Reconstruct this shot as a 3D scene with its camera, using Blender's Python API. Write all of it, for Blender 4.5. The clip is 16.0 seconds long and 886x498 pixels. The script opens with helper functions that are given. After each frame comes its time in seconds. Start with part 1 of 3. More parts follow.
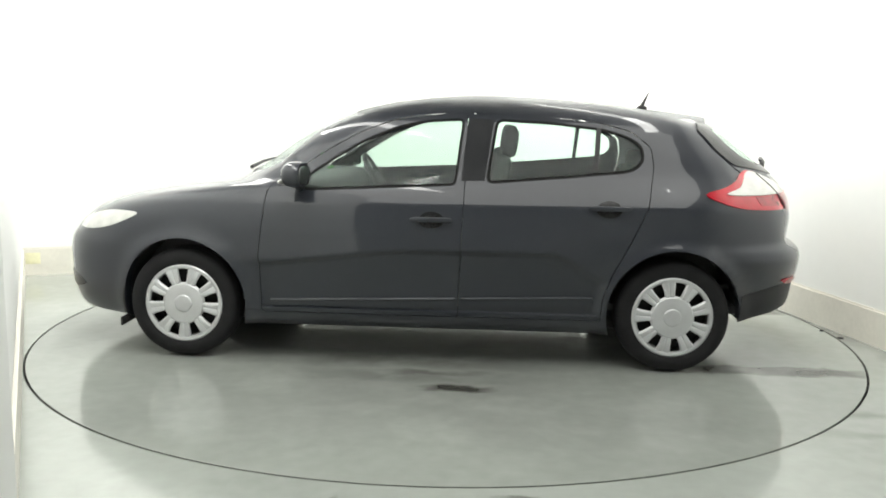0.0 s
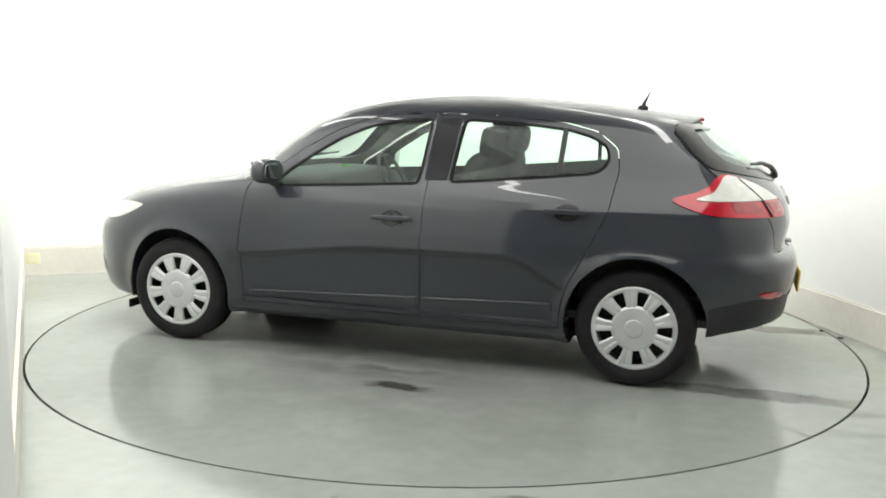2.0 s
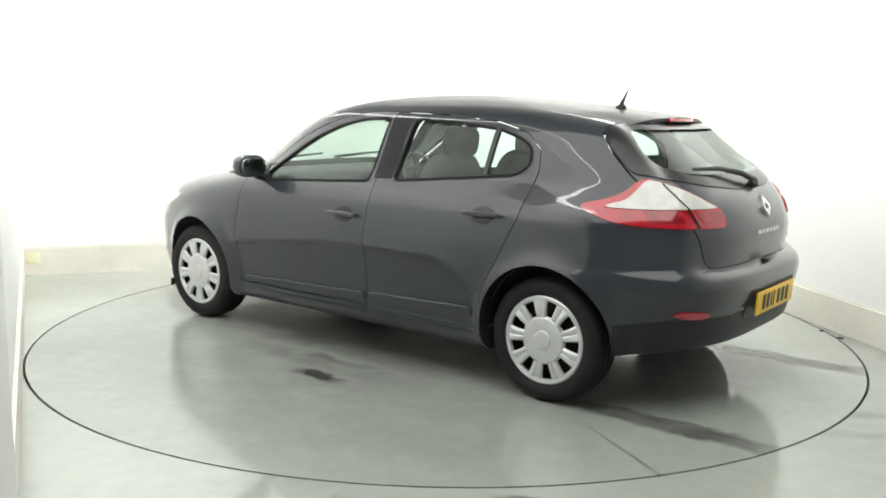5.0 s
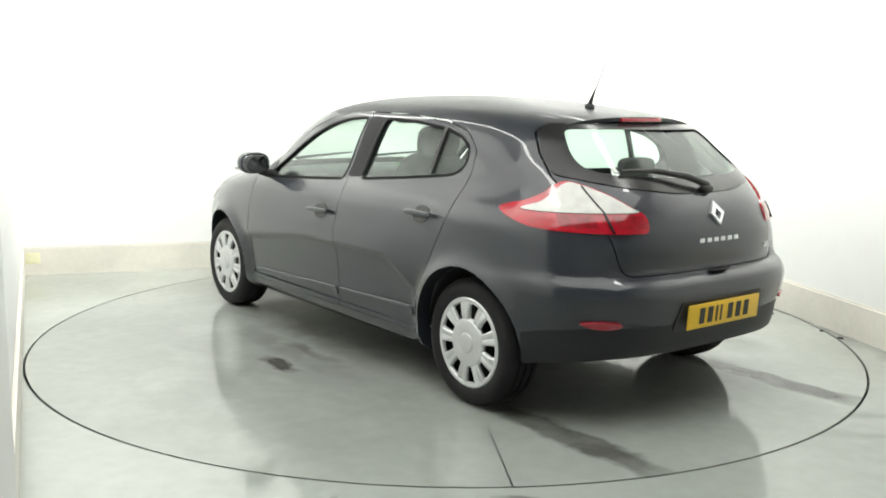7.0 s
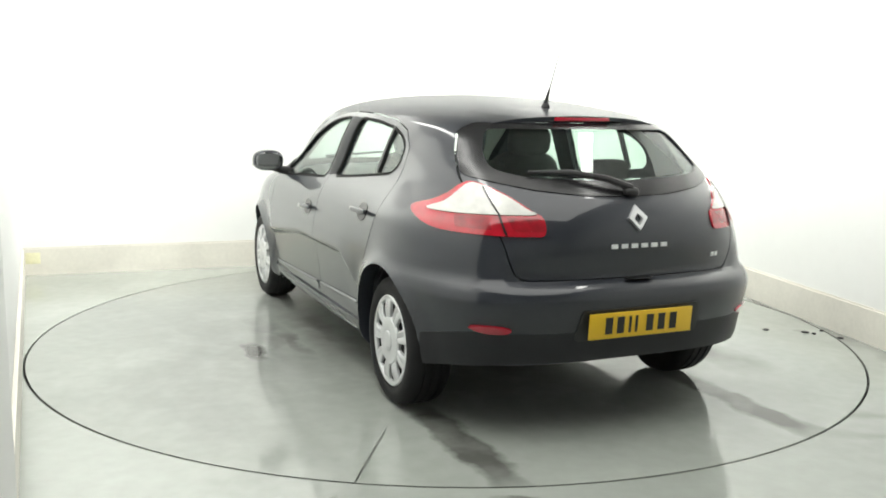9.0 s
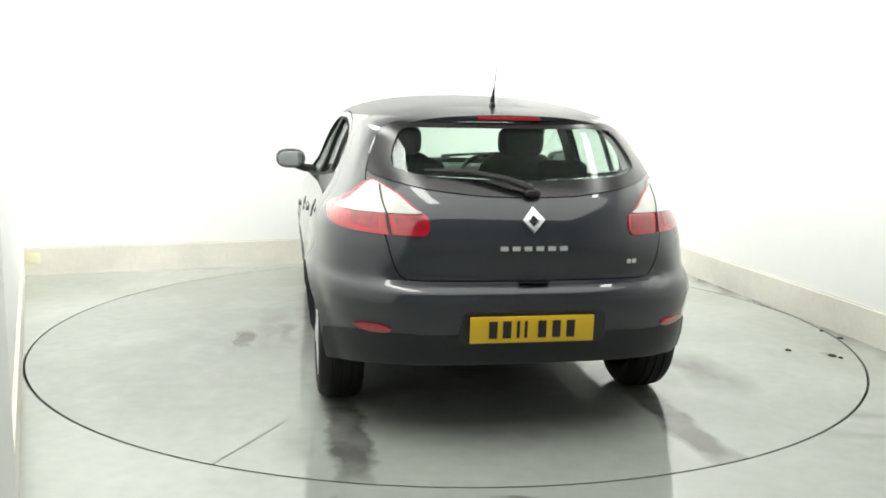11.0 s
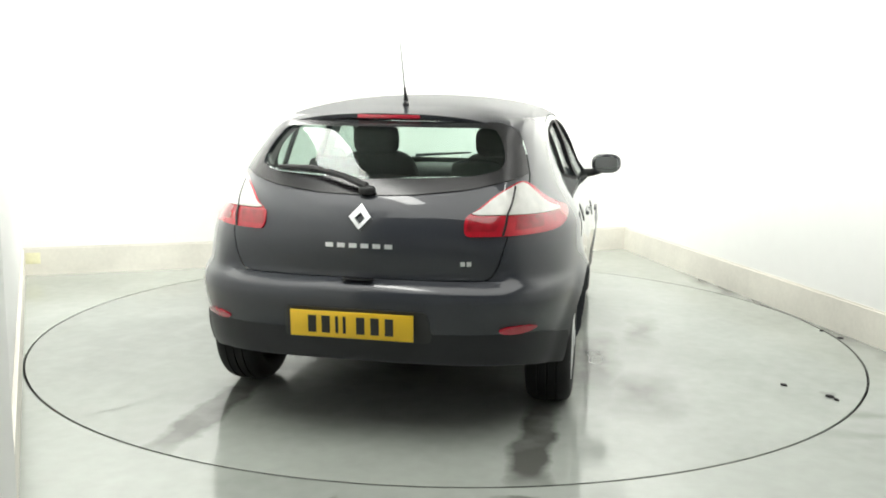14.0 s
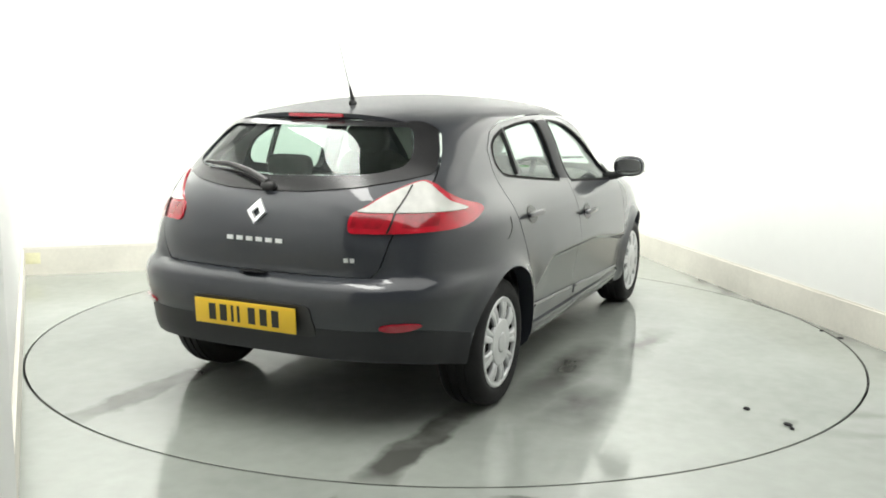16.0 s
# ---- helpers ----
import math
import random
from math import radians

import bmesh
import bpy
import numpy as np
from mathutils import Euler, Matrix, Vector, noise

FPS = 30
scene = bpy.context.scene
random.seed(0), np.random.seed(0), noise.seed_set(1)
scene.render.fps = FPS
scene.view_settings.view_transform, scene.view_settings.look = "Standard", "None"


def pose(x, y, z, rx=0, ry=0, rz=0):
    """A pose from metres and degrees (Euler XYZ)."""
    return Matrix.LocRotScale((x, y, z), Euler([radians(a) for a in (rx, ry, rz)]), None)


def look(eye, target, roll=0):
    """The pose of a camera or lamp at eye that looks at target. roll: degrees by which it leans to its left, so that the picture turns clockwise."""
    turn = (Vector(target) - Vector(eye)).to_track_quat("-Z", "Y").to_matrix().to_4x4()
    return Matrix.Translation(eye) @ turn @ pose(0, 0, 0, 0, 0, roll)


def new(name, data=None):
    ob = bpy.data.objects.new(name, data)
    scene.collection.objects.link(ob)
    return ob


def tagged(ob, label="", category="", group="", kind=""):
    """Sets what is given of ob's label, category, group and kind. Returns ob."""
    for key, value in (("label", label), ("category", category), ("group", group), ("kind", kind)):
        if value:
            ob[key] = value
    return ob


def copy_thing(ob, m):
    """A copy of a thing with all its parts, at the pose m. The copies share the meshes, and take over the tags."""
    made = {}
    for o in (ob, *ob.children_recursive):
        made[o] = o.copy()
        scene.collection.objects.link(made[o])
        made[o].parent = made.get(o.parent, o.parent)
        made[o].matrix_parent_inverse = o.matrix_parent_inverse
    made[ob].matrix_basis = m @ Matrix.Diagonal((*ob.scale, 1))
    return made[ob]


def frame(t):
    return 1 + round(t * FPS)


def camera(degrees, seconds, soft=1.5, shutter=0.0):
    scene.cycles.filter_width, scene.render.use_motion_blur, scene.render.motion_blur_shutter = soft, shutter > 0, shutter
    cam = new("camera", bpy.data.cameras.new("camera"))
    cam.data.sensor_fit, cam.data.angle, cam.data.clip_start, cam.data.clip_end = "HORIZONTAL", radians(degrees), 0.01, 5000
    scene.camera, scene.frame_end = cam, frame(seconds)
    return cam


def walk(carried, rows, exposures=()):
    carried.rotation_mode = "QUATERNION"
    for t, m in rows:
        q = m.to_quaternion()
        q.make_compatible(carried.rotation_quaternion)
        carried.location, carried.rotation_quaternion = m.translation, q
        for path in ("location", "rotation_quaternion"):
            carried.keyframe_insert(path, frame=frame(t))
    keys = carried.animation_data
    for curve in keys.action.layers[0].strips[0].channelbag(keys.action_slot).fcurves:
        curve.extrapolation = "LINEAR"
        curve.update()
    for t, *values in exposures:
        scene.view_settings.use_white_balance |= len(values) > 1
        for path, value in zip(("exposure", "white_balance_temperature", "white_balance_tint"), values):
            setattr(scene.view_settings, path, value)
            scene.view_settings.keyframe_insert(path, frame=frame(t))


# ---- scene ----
import functools

cam = camera(52.42, 16.0, soft=1.8)
EYE = Vector((0.0, -5.585, 1.386))
YAW, PITCH = -0.0048, -0.1562
AIM = EYE + Vector((math.sin(YAW) * math.cos(PITCH), math.cos(YAW) * math.cos(PITCH), math.sin(PITCH)))
STAND = look(EYE, AIM, 0.934)
walk(cam, [(0.0, STAND), (16.0, STAND)])

# turning table: heading of the car in degrees, clockwise seen from above
TURN0, RATE = 176.71, -6.9385
AX, AY = 0.0716, 0.0029
RIM = 2.434

# ---- light ----
world = bpy.data.worlds.new("world")
scene.world = world
world.use_nodes = True
world.node_tree.nodes["Background"].inputs[0].default_value = (1, 1, 1, 1)
world.node_tree.nodes["Background"].inputs[1].default_value = 0.3
scene.view_settings.exposure = 0.0


def strip_lamp(eye, target, length, width, watts):
    """An unseen area lamp under the ceiling, turned to the wall or the floor."""
    lamp = bpy.data.lights.new("unseen_ceiling_light", "AREA")
    lamp.shape, lamp.size, lamp.size_y, lamp.energy = "RECTANGLE", length, width, watts
    lamp.color = (1.0, 1.0, 0.955)
    ob = new("unseen_ceiling_light", lamp)
    ob.matrix_world = look(eye, target)
    return ob


def along(a, b, inset):
    """The middle of the line a to b, moved into the room."""
    d = (Vector(b) - Vector(a)).normalized()
    m = (Vector(a) + Vector(b)) / 2 + Vector((d.y, -d.x)) * inset
    return m


# unseen lamps along three walls, aimed outwards to keep the walls white
for a, b, inset, length, watts in (((-3.40, 1.48), (1.80, 3.44), 0.9, 4.6, 150), ((1.80, 3.44), (2.95, -1.9), 0.9, 4.6, 185), ((-1.2, -3.3), (-3.40, 1.48), 0.8, 4.6, 165)):
    m, foot = along(a, b, inset), along(a, b, inset - 2.6)
    ob = strip_lamp((m.x, m.y, 3.35), (foot.x, foot.y, 1.2), length, 1.15, watts * 1.25)
    d = Vector((b[0] - a[0], b[1] - a[1], 0)).normalized()
    z = (Vector((m.x, m.y, 3.35)) - Vector((foot.x, foot.y, 1.2))).normalized()
    y = z.cross(d).normalized()
    ob.matrix_world = Matrix.Translation((m.x, m.y, 3.35)) @ Matrix((d, y, z)).transposed().to_4x4()
# a broad fill lamp, added to brighten the near floor and car side
strip_lamp((0.2, -2.9, 3.38), (0.2, -2.899, 0.0), 4.4, 2.6, 88)


# ---- materials ----
def material(name, color, rough=0.5, metal=0.0, vary=0.06, scale=6.0, bump=0.0, bump_scale=60.0, coat=0.0, spec=0.5, rough_vary=0.0):
    """A surface with large and small variation of colour, of gloss and of relief."""
    m = bpy.data.materials.new(name)
    m.use_nodes = True
    nt = m.node_tree
    b = nt.nodes["Principled BSDF"]
    b.inputs["Roughness"].default_value = rough
    b.inputs["Metallic"].default_value = metal
    b.inputs["Specular IOR Level"].default_value = spec
    b.inputs["Coat Weight"].default_value = coat
    b.inputs["Coat Roughness"].default_value = 0.04
    tc = nt.nodes.new("ShaderNodeTexCoord")
    n1, n2 = nt.nodes.new("ShaderNodeTexNoise"), nt.nodes.new("ShaderNodeTexNoise")
    n1.inputs["Scale"].default_value, n1.inputs["Detail"].default_value = scale, 4
    n2.inputs["Scale"].default_value, n2.inputs["Detail"].default_value = scale * 14, 3
    nt.links.new(tc.outputs["Object"], n1.inputs["Vector"])
    nt.links.new(tc.outputs["Object"], n2.inputs["Vector"])
    mx = nt.nodes.new("ShaderNodeMath")
    mx.operation = "MULTIPLY_ADD"
    mx.inputs[1].default_value = 0.35
    nt.links.new(n2.outputs[0], mx.inputs[0])
    nt.links.new(n1.outputs[0], mx.inputs[2])
    ramp = nt.nodes.new("ShaderNodeValToRGB")
    lo, hi = [max(0, c * (1 - vary)) for c in color], [min(1, c * (1 + vary)) for c in color]
    ramp.color_ramp.elements[0].position, ramp.color_ramp.elements[0].color = 0.42, (*lo, 1)
    ramp.color_ramp.elements[1].position, ramp.color_ramp.elements[1].color = 0.92, (*hi, 1)
    nt.links.new(mx.outputs[0], ramp.inputs[0])
    nt.links.new(ramp.outputs[0], b.inputs["Base Color"])
    if rough_vary:
        mr = nt.nodes.new("ShaderNodeMapRange")
        mr.inputs[1].default_value, mr.inputs[2].default_value = 0.4, 0.95
        mr.inputs[3].default_value, mr.inputs[4].default_value = max(0.02, rough - rough_vary), rough + rough_vary
        nt.links.new(mx.outputs[0], mr.inputs[0])
        nt.links.new(mr.outputs[0], b.inputs["Roughness"])
    if bump:
        n3, bp = nt.nodes.new("ShaderNodeTexNoise"), nt.nodes.new("ShaderNodeBump")
        n3.inputs["Scale"].default_value, n3.inputs["Detail"].default_value = bump_scale, 5
        bp.inputs["Strength"].default_value, bp.inputs["Distance"].default_value = bump, 0.004
        nt.links.new(tc.outputs["Object"], n3.inputs["Vector"])
        nt.links.new(n3.outputs[0], bp.inputs["Height"])
        nt.links.new(bp.outputs[0], b.inputs["Normal"])
    return m


def glass_material(name, tint):
    m = bpy.data.materials.new(name)
    m.use_nodes = True
    nt = m.node_tree
    nt.nodes.remove(nt.nodes["Principled BSDF"])
    tr, gl, fr, mix = [nt.nodes.new("ShaderNode" + k) for k in ("BsdfTransparent", "BsdfGlossy", "LayerWeight", "MixShader")]
    tr.inputs[0].default_value = (*tint, 1)
    gl.inputs["Roughness"].default_value = 0.02
    fr.inputs[0].default_value = 0.5
    pw, ma = nt.nodes.new("ShaderNodeMath"), nt.nodes.new("ShaderNodeMath")
    pw.operation, pw.inputs[1].default_value = "POWER", 3.0
    ma.operation, ma.inputs[1].default_value, ma.inputs[2].default_value = "MULTIPLY_ADD", 0.40, 0.022
    nt.links.new(fr.outputs["Facing"], pw.inputs[0])
    nt.links.new(pw.outputs[0], ma.inputs[0])
    nt.links.new(ma.outputs[0], mix.inputs[0])
    nt.links.new(tr.outputs[0], mix.inputs[1])
    nt.links.new(gl.outputs[0], mix.inputs[2])
    nt.links.new(mix.outputs[0], nt.nodes["Material Output"].inputs[0])
    return m


WALL = material("white_wall_paint", (0.86, 0.87, 0.85), 0.6, vary=0.025, scale=0.7, bump=0.05, bump_scale=25)
PLINTH = material("cream_plinth_paint", (0.74, 0.72, 0.65), 0.55, vary=0.1, scale=2.5, bump=0.15, bump_scale=18)
DIMWALL = material("reflection_dimming_grey", (0.50, 0.50, 0.49), 0.7, vary=0.06, scale=0.8)
CEIL = material("ceiling_paint", (0.26, 0.26, 0.26), 0.7, vary=0.03, scale=1.0)
PAINT = material("dark_grey_metallic_paint", (0.0235, 0.027, 0.035), 0.40, vary=0.06, scale=3.0, coat=1.0, spec=0.25)
ROOFPAINT = material("wet_beaded_roof_paint", (0.024, 0.027, 0.034), 0.45, vary=0.10, scale=5.0, bump=0.55, bump_scale=110, coat=0.30, spec=0.2)
BUMPER_SHADE = material("shaded_bumper_paint", (0.017, 0.018, 0.021), 0.42, vary=0.12, scale=8, spec=0.35)
PILLAR = material("dark_pillar_film", (0.022, 0.024, 0.028), 0.38, vary=0.1, scale=6, spec=0.4)
TRIM = material("black_plastic_trim", (0.022, 0.022, 0.023), 0.45, vary=0.2, scale=9, bump=0.1, bump_scale=300)
GLOSSBLACK = material("gloss_black", (0.013, 0.013, 0.014), 0.22, vary=0.1, scale=5, spec=0.5)
SEAL = material("rubber_seal", (0.012, 0.012, 0.012), 0.85, vary=0.2, scale=9, spec=0.2)
RUBBER = material("tyre_rubber", (0.011, 0.011, 0.012), 0.7, vary=0.3, scale=12, bump=0.2, bump_scale=150, spec=0.3)
SILVER = material("silver_wheel_paint", (0.60, 0.61, 0.62), 0.30, metal=0.4, vary=0.07, scale=12)
CHROME = material("chrome", (0.80, 0.81, 0.82), 0.12, metal=1.0, vary=0.03, scale=10)
BADGE = material("satin_chrome", (0.78, 0.79, 0.80), 0.34, metal=0.8, vary=0.04, scale=12)
ROD = material("grey_aerial", (0.42, 0.42, 0.42), 0.5, vary=0.1)
MIRROR = material("mirror_glass", (0.34, 0.35, 0.36), 0.06, metal=1.0, vary=0.03, scale=10)
REDLENS = material("red_lamp_lens", (0.44, 0.009, 0.022), 0.12, vary=0.22, scale=14, coat=1.0)
CELLRED = material("ribbed_red_lens", (0.29, 0.007, 0.016), 0.14, vary=0.35, scale=30, coat=1.0)
WHITELENS = material("clear_lamp_lens", (0.60, 0.60, 0.565), 0.15, vary=0.12, scale=18, coat=1.0)
DARKRED = material("dark_red_lens", (0.40, 0.012, 0.03), 0.15, vary=0.15, scale=14, coat=1.0)
YELLOW = material("yellow_plate", (0.78, 0.50, 0.025), 0.35, vary=0.05, scale=9)
GREEN = material("green_card", (0.06, 0.28, 0.04), 0.5, vary=0.1)
PALEYELLOW = material("faded_yellow_tape", (0.78, 0.76, 0.53), 0.6, vary=0.1, scale=20)
INK = material("black_ink", (0.018, 0.018, 0.016), 0.5, vary=0.1)
FABRIC = material("dark_seat_fabric", (0.09, 0.092, 0.091), 0.9, vary=0.25, scale=30, bump=0.3, bump_scale=200)
CABIN = material("cabin_plastic", (0.055, 0.057, 0.06), 0.65, vary=0.15, scale=10, bump=0.1, bump_scale=200)
LINING = material("pale_headlining", (0.42, 0.42, 0.40), 0.9, vary=0.06, scale=20)
BRAKE = material("brake_steel", (0.03, 0.029, 0.028), 0.5, metal=0.6, vary=0.25, scale=20)
PIT = material("dark_gap", (0.02, 0.022, 0.02), 0.8, vary=0.2)
GLASS = glass_material("tinted_window_glass", (0.88, 0.945, 0.91))
SCREEN = glass_material("windscreen_glass", (0.91, 0.955, 0.93))


def floor_material(name, turning):
    """Pale grey floor paint, wet and glossy, with scuffs; the turning plate bears tyre tracks, blots and painted shade
    under the car.
    """
    m = material(name, (0.325, 0.346, 0.319), 0.11, vary=0.14, scale=0.9, rough_vary=0.05)
    nt = m.node_tree
    b = nt.nodes["Principled BSDF"]
    base = b.inputs["Base Color"].links[0].from_socket
    tc = nt.nodes.new("ShaderNodeTexCoord")
    sep = nt.nodes.new("ShaderNodeSeparateXYZ")
    warp = nt.nodes.new("ShaderNodeTexNoise")
    warp.inputs["Scale"].default_value, warp.inputs["Detail"].default_value = 5.0, 6
    add = nt.nodes.new("ShaderNodeVectorMath")
    add.operation = "MULTIPLY_ADD"
    add.inputs[1].default_value = (0.22, 0.16, 0)
    nt.links.new(tc.outputs["Object"], warp.inputs["Vector"])
    nt.links.new(warp.outputs["Color"], add.inputs[0])
    nt.links.new(tc.outputs["Object"], add.inputs[2])
    nt.links.new(add.outputs[0], sep.inputs[0])

    def math_node(op, a, c=0.0):
        n = nt.nodes.new("ShaderNodeMath")
        n.operation = op
        for i, v in enumerate((a, c)):
            if isinstance(v, (int, float)):
                n.inputs[i].default_value = v
            else:
                nt.links.new(v, n.inputs[i])
        return n.outputs[0]

    def dark_oval(cx, cy, rx, ry, soft, amount):
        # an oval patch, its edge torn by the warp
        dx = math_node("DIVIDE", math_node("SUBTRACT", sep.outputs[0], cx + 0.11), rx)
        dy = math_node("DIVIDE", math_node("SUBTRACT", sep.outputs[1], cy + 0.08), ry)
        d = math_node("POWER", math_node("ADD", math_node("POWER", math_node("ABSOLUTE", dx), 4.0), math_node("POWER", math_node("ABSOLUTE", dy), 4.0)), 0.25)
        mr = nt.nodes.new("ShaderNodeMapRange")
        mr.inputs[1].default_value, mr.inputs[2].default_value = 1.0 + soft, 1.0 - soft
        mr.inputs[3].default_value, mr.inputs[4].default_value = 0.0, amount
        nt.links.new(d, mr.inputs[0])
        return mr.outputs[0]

    marks = TABLE_MARKS_SHADE if turning else FLOOR_MARKS
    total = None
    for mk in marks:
        v = dark_oval(*mk)
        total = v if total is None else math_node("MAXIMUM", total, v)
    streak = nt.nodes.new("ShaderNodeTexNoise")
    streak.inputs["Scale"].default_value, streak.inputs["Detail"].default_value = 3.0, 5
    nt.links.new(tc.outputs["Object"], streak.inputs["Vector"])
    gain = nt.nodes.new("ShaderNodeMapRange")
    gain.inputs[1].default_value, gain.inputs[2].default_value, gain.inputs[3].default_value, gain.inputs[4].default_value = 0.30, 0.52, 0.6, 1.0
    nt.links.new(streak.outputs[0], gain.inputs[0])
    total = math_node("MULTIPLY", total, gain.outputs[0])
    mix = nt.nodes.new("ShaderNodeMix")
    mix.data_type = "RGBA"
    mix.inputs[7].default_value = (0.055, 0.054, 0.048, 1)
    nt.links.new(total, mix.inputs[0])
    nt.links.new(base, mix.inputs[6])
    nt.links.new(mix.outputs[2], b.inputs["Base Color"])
    return m


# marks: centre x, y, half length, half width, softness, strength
TABLE_MARKS_SHADE = (
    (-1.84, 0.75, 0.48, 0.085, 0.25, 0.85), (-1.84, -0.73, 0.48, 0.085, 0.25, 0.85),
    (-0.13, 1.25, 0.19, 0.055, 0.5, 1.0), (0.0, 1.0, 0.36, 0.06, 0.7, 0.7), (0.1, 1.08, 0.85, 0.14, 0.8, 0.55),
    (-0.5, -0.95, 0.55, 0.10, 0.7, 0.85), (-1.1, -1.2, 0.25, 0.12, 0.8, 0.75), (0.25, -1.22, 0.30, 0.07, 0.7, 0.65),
    # under the car: stains, made wide and strong to paint in its shade
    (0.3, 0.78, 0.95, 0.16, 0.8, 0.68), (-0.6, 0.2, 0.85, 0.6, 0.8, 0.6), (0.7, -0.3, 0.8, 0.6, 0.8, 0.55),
    # a small spot, then a wide faint darkening on the car's left
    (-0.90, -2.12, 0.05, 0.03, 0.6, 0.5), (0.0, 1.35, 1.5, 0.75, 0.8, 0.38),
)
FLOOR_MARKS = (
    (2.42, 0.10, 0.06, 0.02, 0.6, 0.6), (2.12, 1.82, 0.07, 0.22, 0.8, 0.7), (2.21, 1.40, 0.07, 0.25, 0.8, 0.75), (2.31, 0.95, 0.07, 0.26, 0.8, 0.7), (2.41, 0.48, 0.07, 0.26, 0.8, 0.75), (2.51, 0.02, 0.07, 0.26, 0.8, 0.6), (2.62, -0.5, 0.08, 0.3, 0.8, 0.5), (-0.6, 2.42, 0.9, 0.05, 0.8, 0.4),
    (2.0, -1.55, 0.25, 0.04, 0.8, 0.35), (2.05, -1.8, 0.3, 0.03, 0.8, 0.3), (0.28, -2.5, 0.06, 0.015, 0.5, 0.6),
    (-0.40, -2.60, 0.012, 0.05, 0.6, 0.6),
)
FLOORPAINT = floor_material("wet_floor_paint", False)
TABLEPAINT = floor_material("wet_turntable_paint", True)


# ---- builders ----
def mesh_object(name, bm, mats, parent=None, label="", smooth=35):
    me = bpy.data.meshes.new(name)
    bmesh.ops.recalc_face_normals(bm, faces=bm.faces)
    bm.to_mesh(me)
    bm.free()
    for mt in mats if isinstance(mats, (list, tuple)) else (mats,):
        me.materials.append(mt)
    if smooth:
        me.polygons.foreach_set("use_smooth", [True] * len(me.polygons))
        me.set_sharp_from_angle(angle=radians(smooth))
    ob = new(name, me)
    if parent:
        ob.parent = parent
    if label:
        tagged(ob, label)
    return ob


def part(name, bm, mat, parent, label="", smooth=35):
    return mesh_object(name, bm, mat, parent, label, smooth)


def box(bm, cx, cy, cz, sx, sy, sz, m=None, bevel=0.0, seg=2):
    mat = Matrix.Translation((cx, cy, cz)) @ (m or Matrix.Identity(4)) @ Matrix.Diagonal((sx, sy, sz, 1))
    made = bmesh.ops.create_cube(bm, size=1, matrix=mat)
    if bevel:
        es = list({e for v in made["verts"] for e in v.link_edges})
        bmesh.ops.bevel(bm, geom=es, offset=bevel, segments=seg, profile=0.5, affect="EDGES")
    return bm


def lathe(bm, pts, axis_m, steps=48, closed=False):
    """Turn a profile of (radius, height) about the z axis of axis_m."""
    rings = []
    for r, h in pts:
        if r < 1e-6:
            rings.append([bm.verts.new(axis_m @ Vector((0, 0, h)))])
        else:
            rings.append([bm.verts.new(axis_m @ Vector((r * math.cos(2 * math.pi * i / steps), r * math.sin(2 * math.pi * i / steps), h))) for i in range(steps)])
    pairs = list(zip(rings, rings[1:])) + ([(rings[-1], rings[0])] if closed else [])
    for a, b in pairs:
        for i in range(steps):
            j = (i + 1) % steps
            if len(a) == 1:
                bm.faces.new((a[0], b[i], b[j]))
            elif len(b) == 1:
                bm.faces.new((a[i], b[0], a[j]))
            else:
                bm.faces.new((a[i], b[i], b[j], a[j]))
    return bm


def blob(bm, cx, cy, cz, sx, sy, sz, power=0.6, m=None, nu=20, nv=12):
    """A rounded cushion form: a superellipsoid."""
    def sp(v):
        return math.copysign(abs(v) ** power, v)
    m = Matrix.Translation((cx, cy, cz)) @ (m or Matrix.Identity(4))
    rings = []
    for j in range(nv + 1):
        b = -math.pi / 2 + math.pi * j / nv
        if j in (0, nv):
            rings.append([bm.verts.new(m @ Vector((0, 0, sz * sp(math.sin(b)))))])
        else:
            rings.append([bm.verts.new(m @ Vector((sx * sp(math.cos(b)) * sp(math.cos(2 * math.pi * i / nu)), sy * sp(math.cos(b)) * sp(math.sin(2 * math.pi * i / nu)), sz * sp(math.sin(b))))) for i in range(nu)])
    for a, b in zip(rings, rings[1:]):
        for i in range(nu):
            j = (i + 1) % nu
            if len(a) == 1:
                bm.faces.new((a[0], b[j], b[i]))
            elif len(b) == 1:
                bm.faces.new((a[i], a[j], b[0]))
            else:
                bm.faces.new((a[i], a[j], b[j], b[i]))
    return bm


def tube(bm, pts, r, steps=8):
    pts = [Vector(p) for p in pts]
    rings = []
    for i, p in enumerate(pts):
        d = (pts[min(i + 1, len(pts) - 1)] - pts[max(i - 1, 0)]).normalized()
        a = d.orthogonal().normalized()
        c = d.cross(a)
        rr = r[i] if isinstance(r, (list, tuple)) else r
        rings.append([bm.verts.new(p + rr * (a * math.cos(2 * math.pi * k / steps) + c * math.sin(2 * math.pi * k / steps))) for k in range(steps)])
    for a, b in zip(rings, rings[1:]):
        for k in range(steps):
            bm.faces.new((a[k], a[(k + 1) % steps], b[(k + 1) % steps], b[k]))
    bm.faces.new(rings[0])
    bm.faces.new(rings[-1])
    return bm


# ---- room ----
CORNERS = [(-3.40, 1.48), (1.80, 3.44), (4.28, -8.0), (-4.5, -8.0), (-4.5, -3.6), (-1.105, -3.50)]
HIGH, THICK = 3.45, 0.12


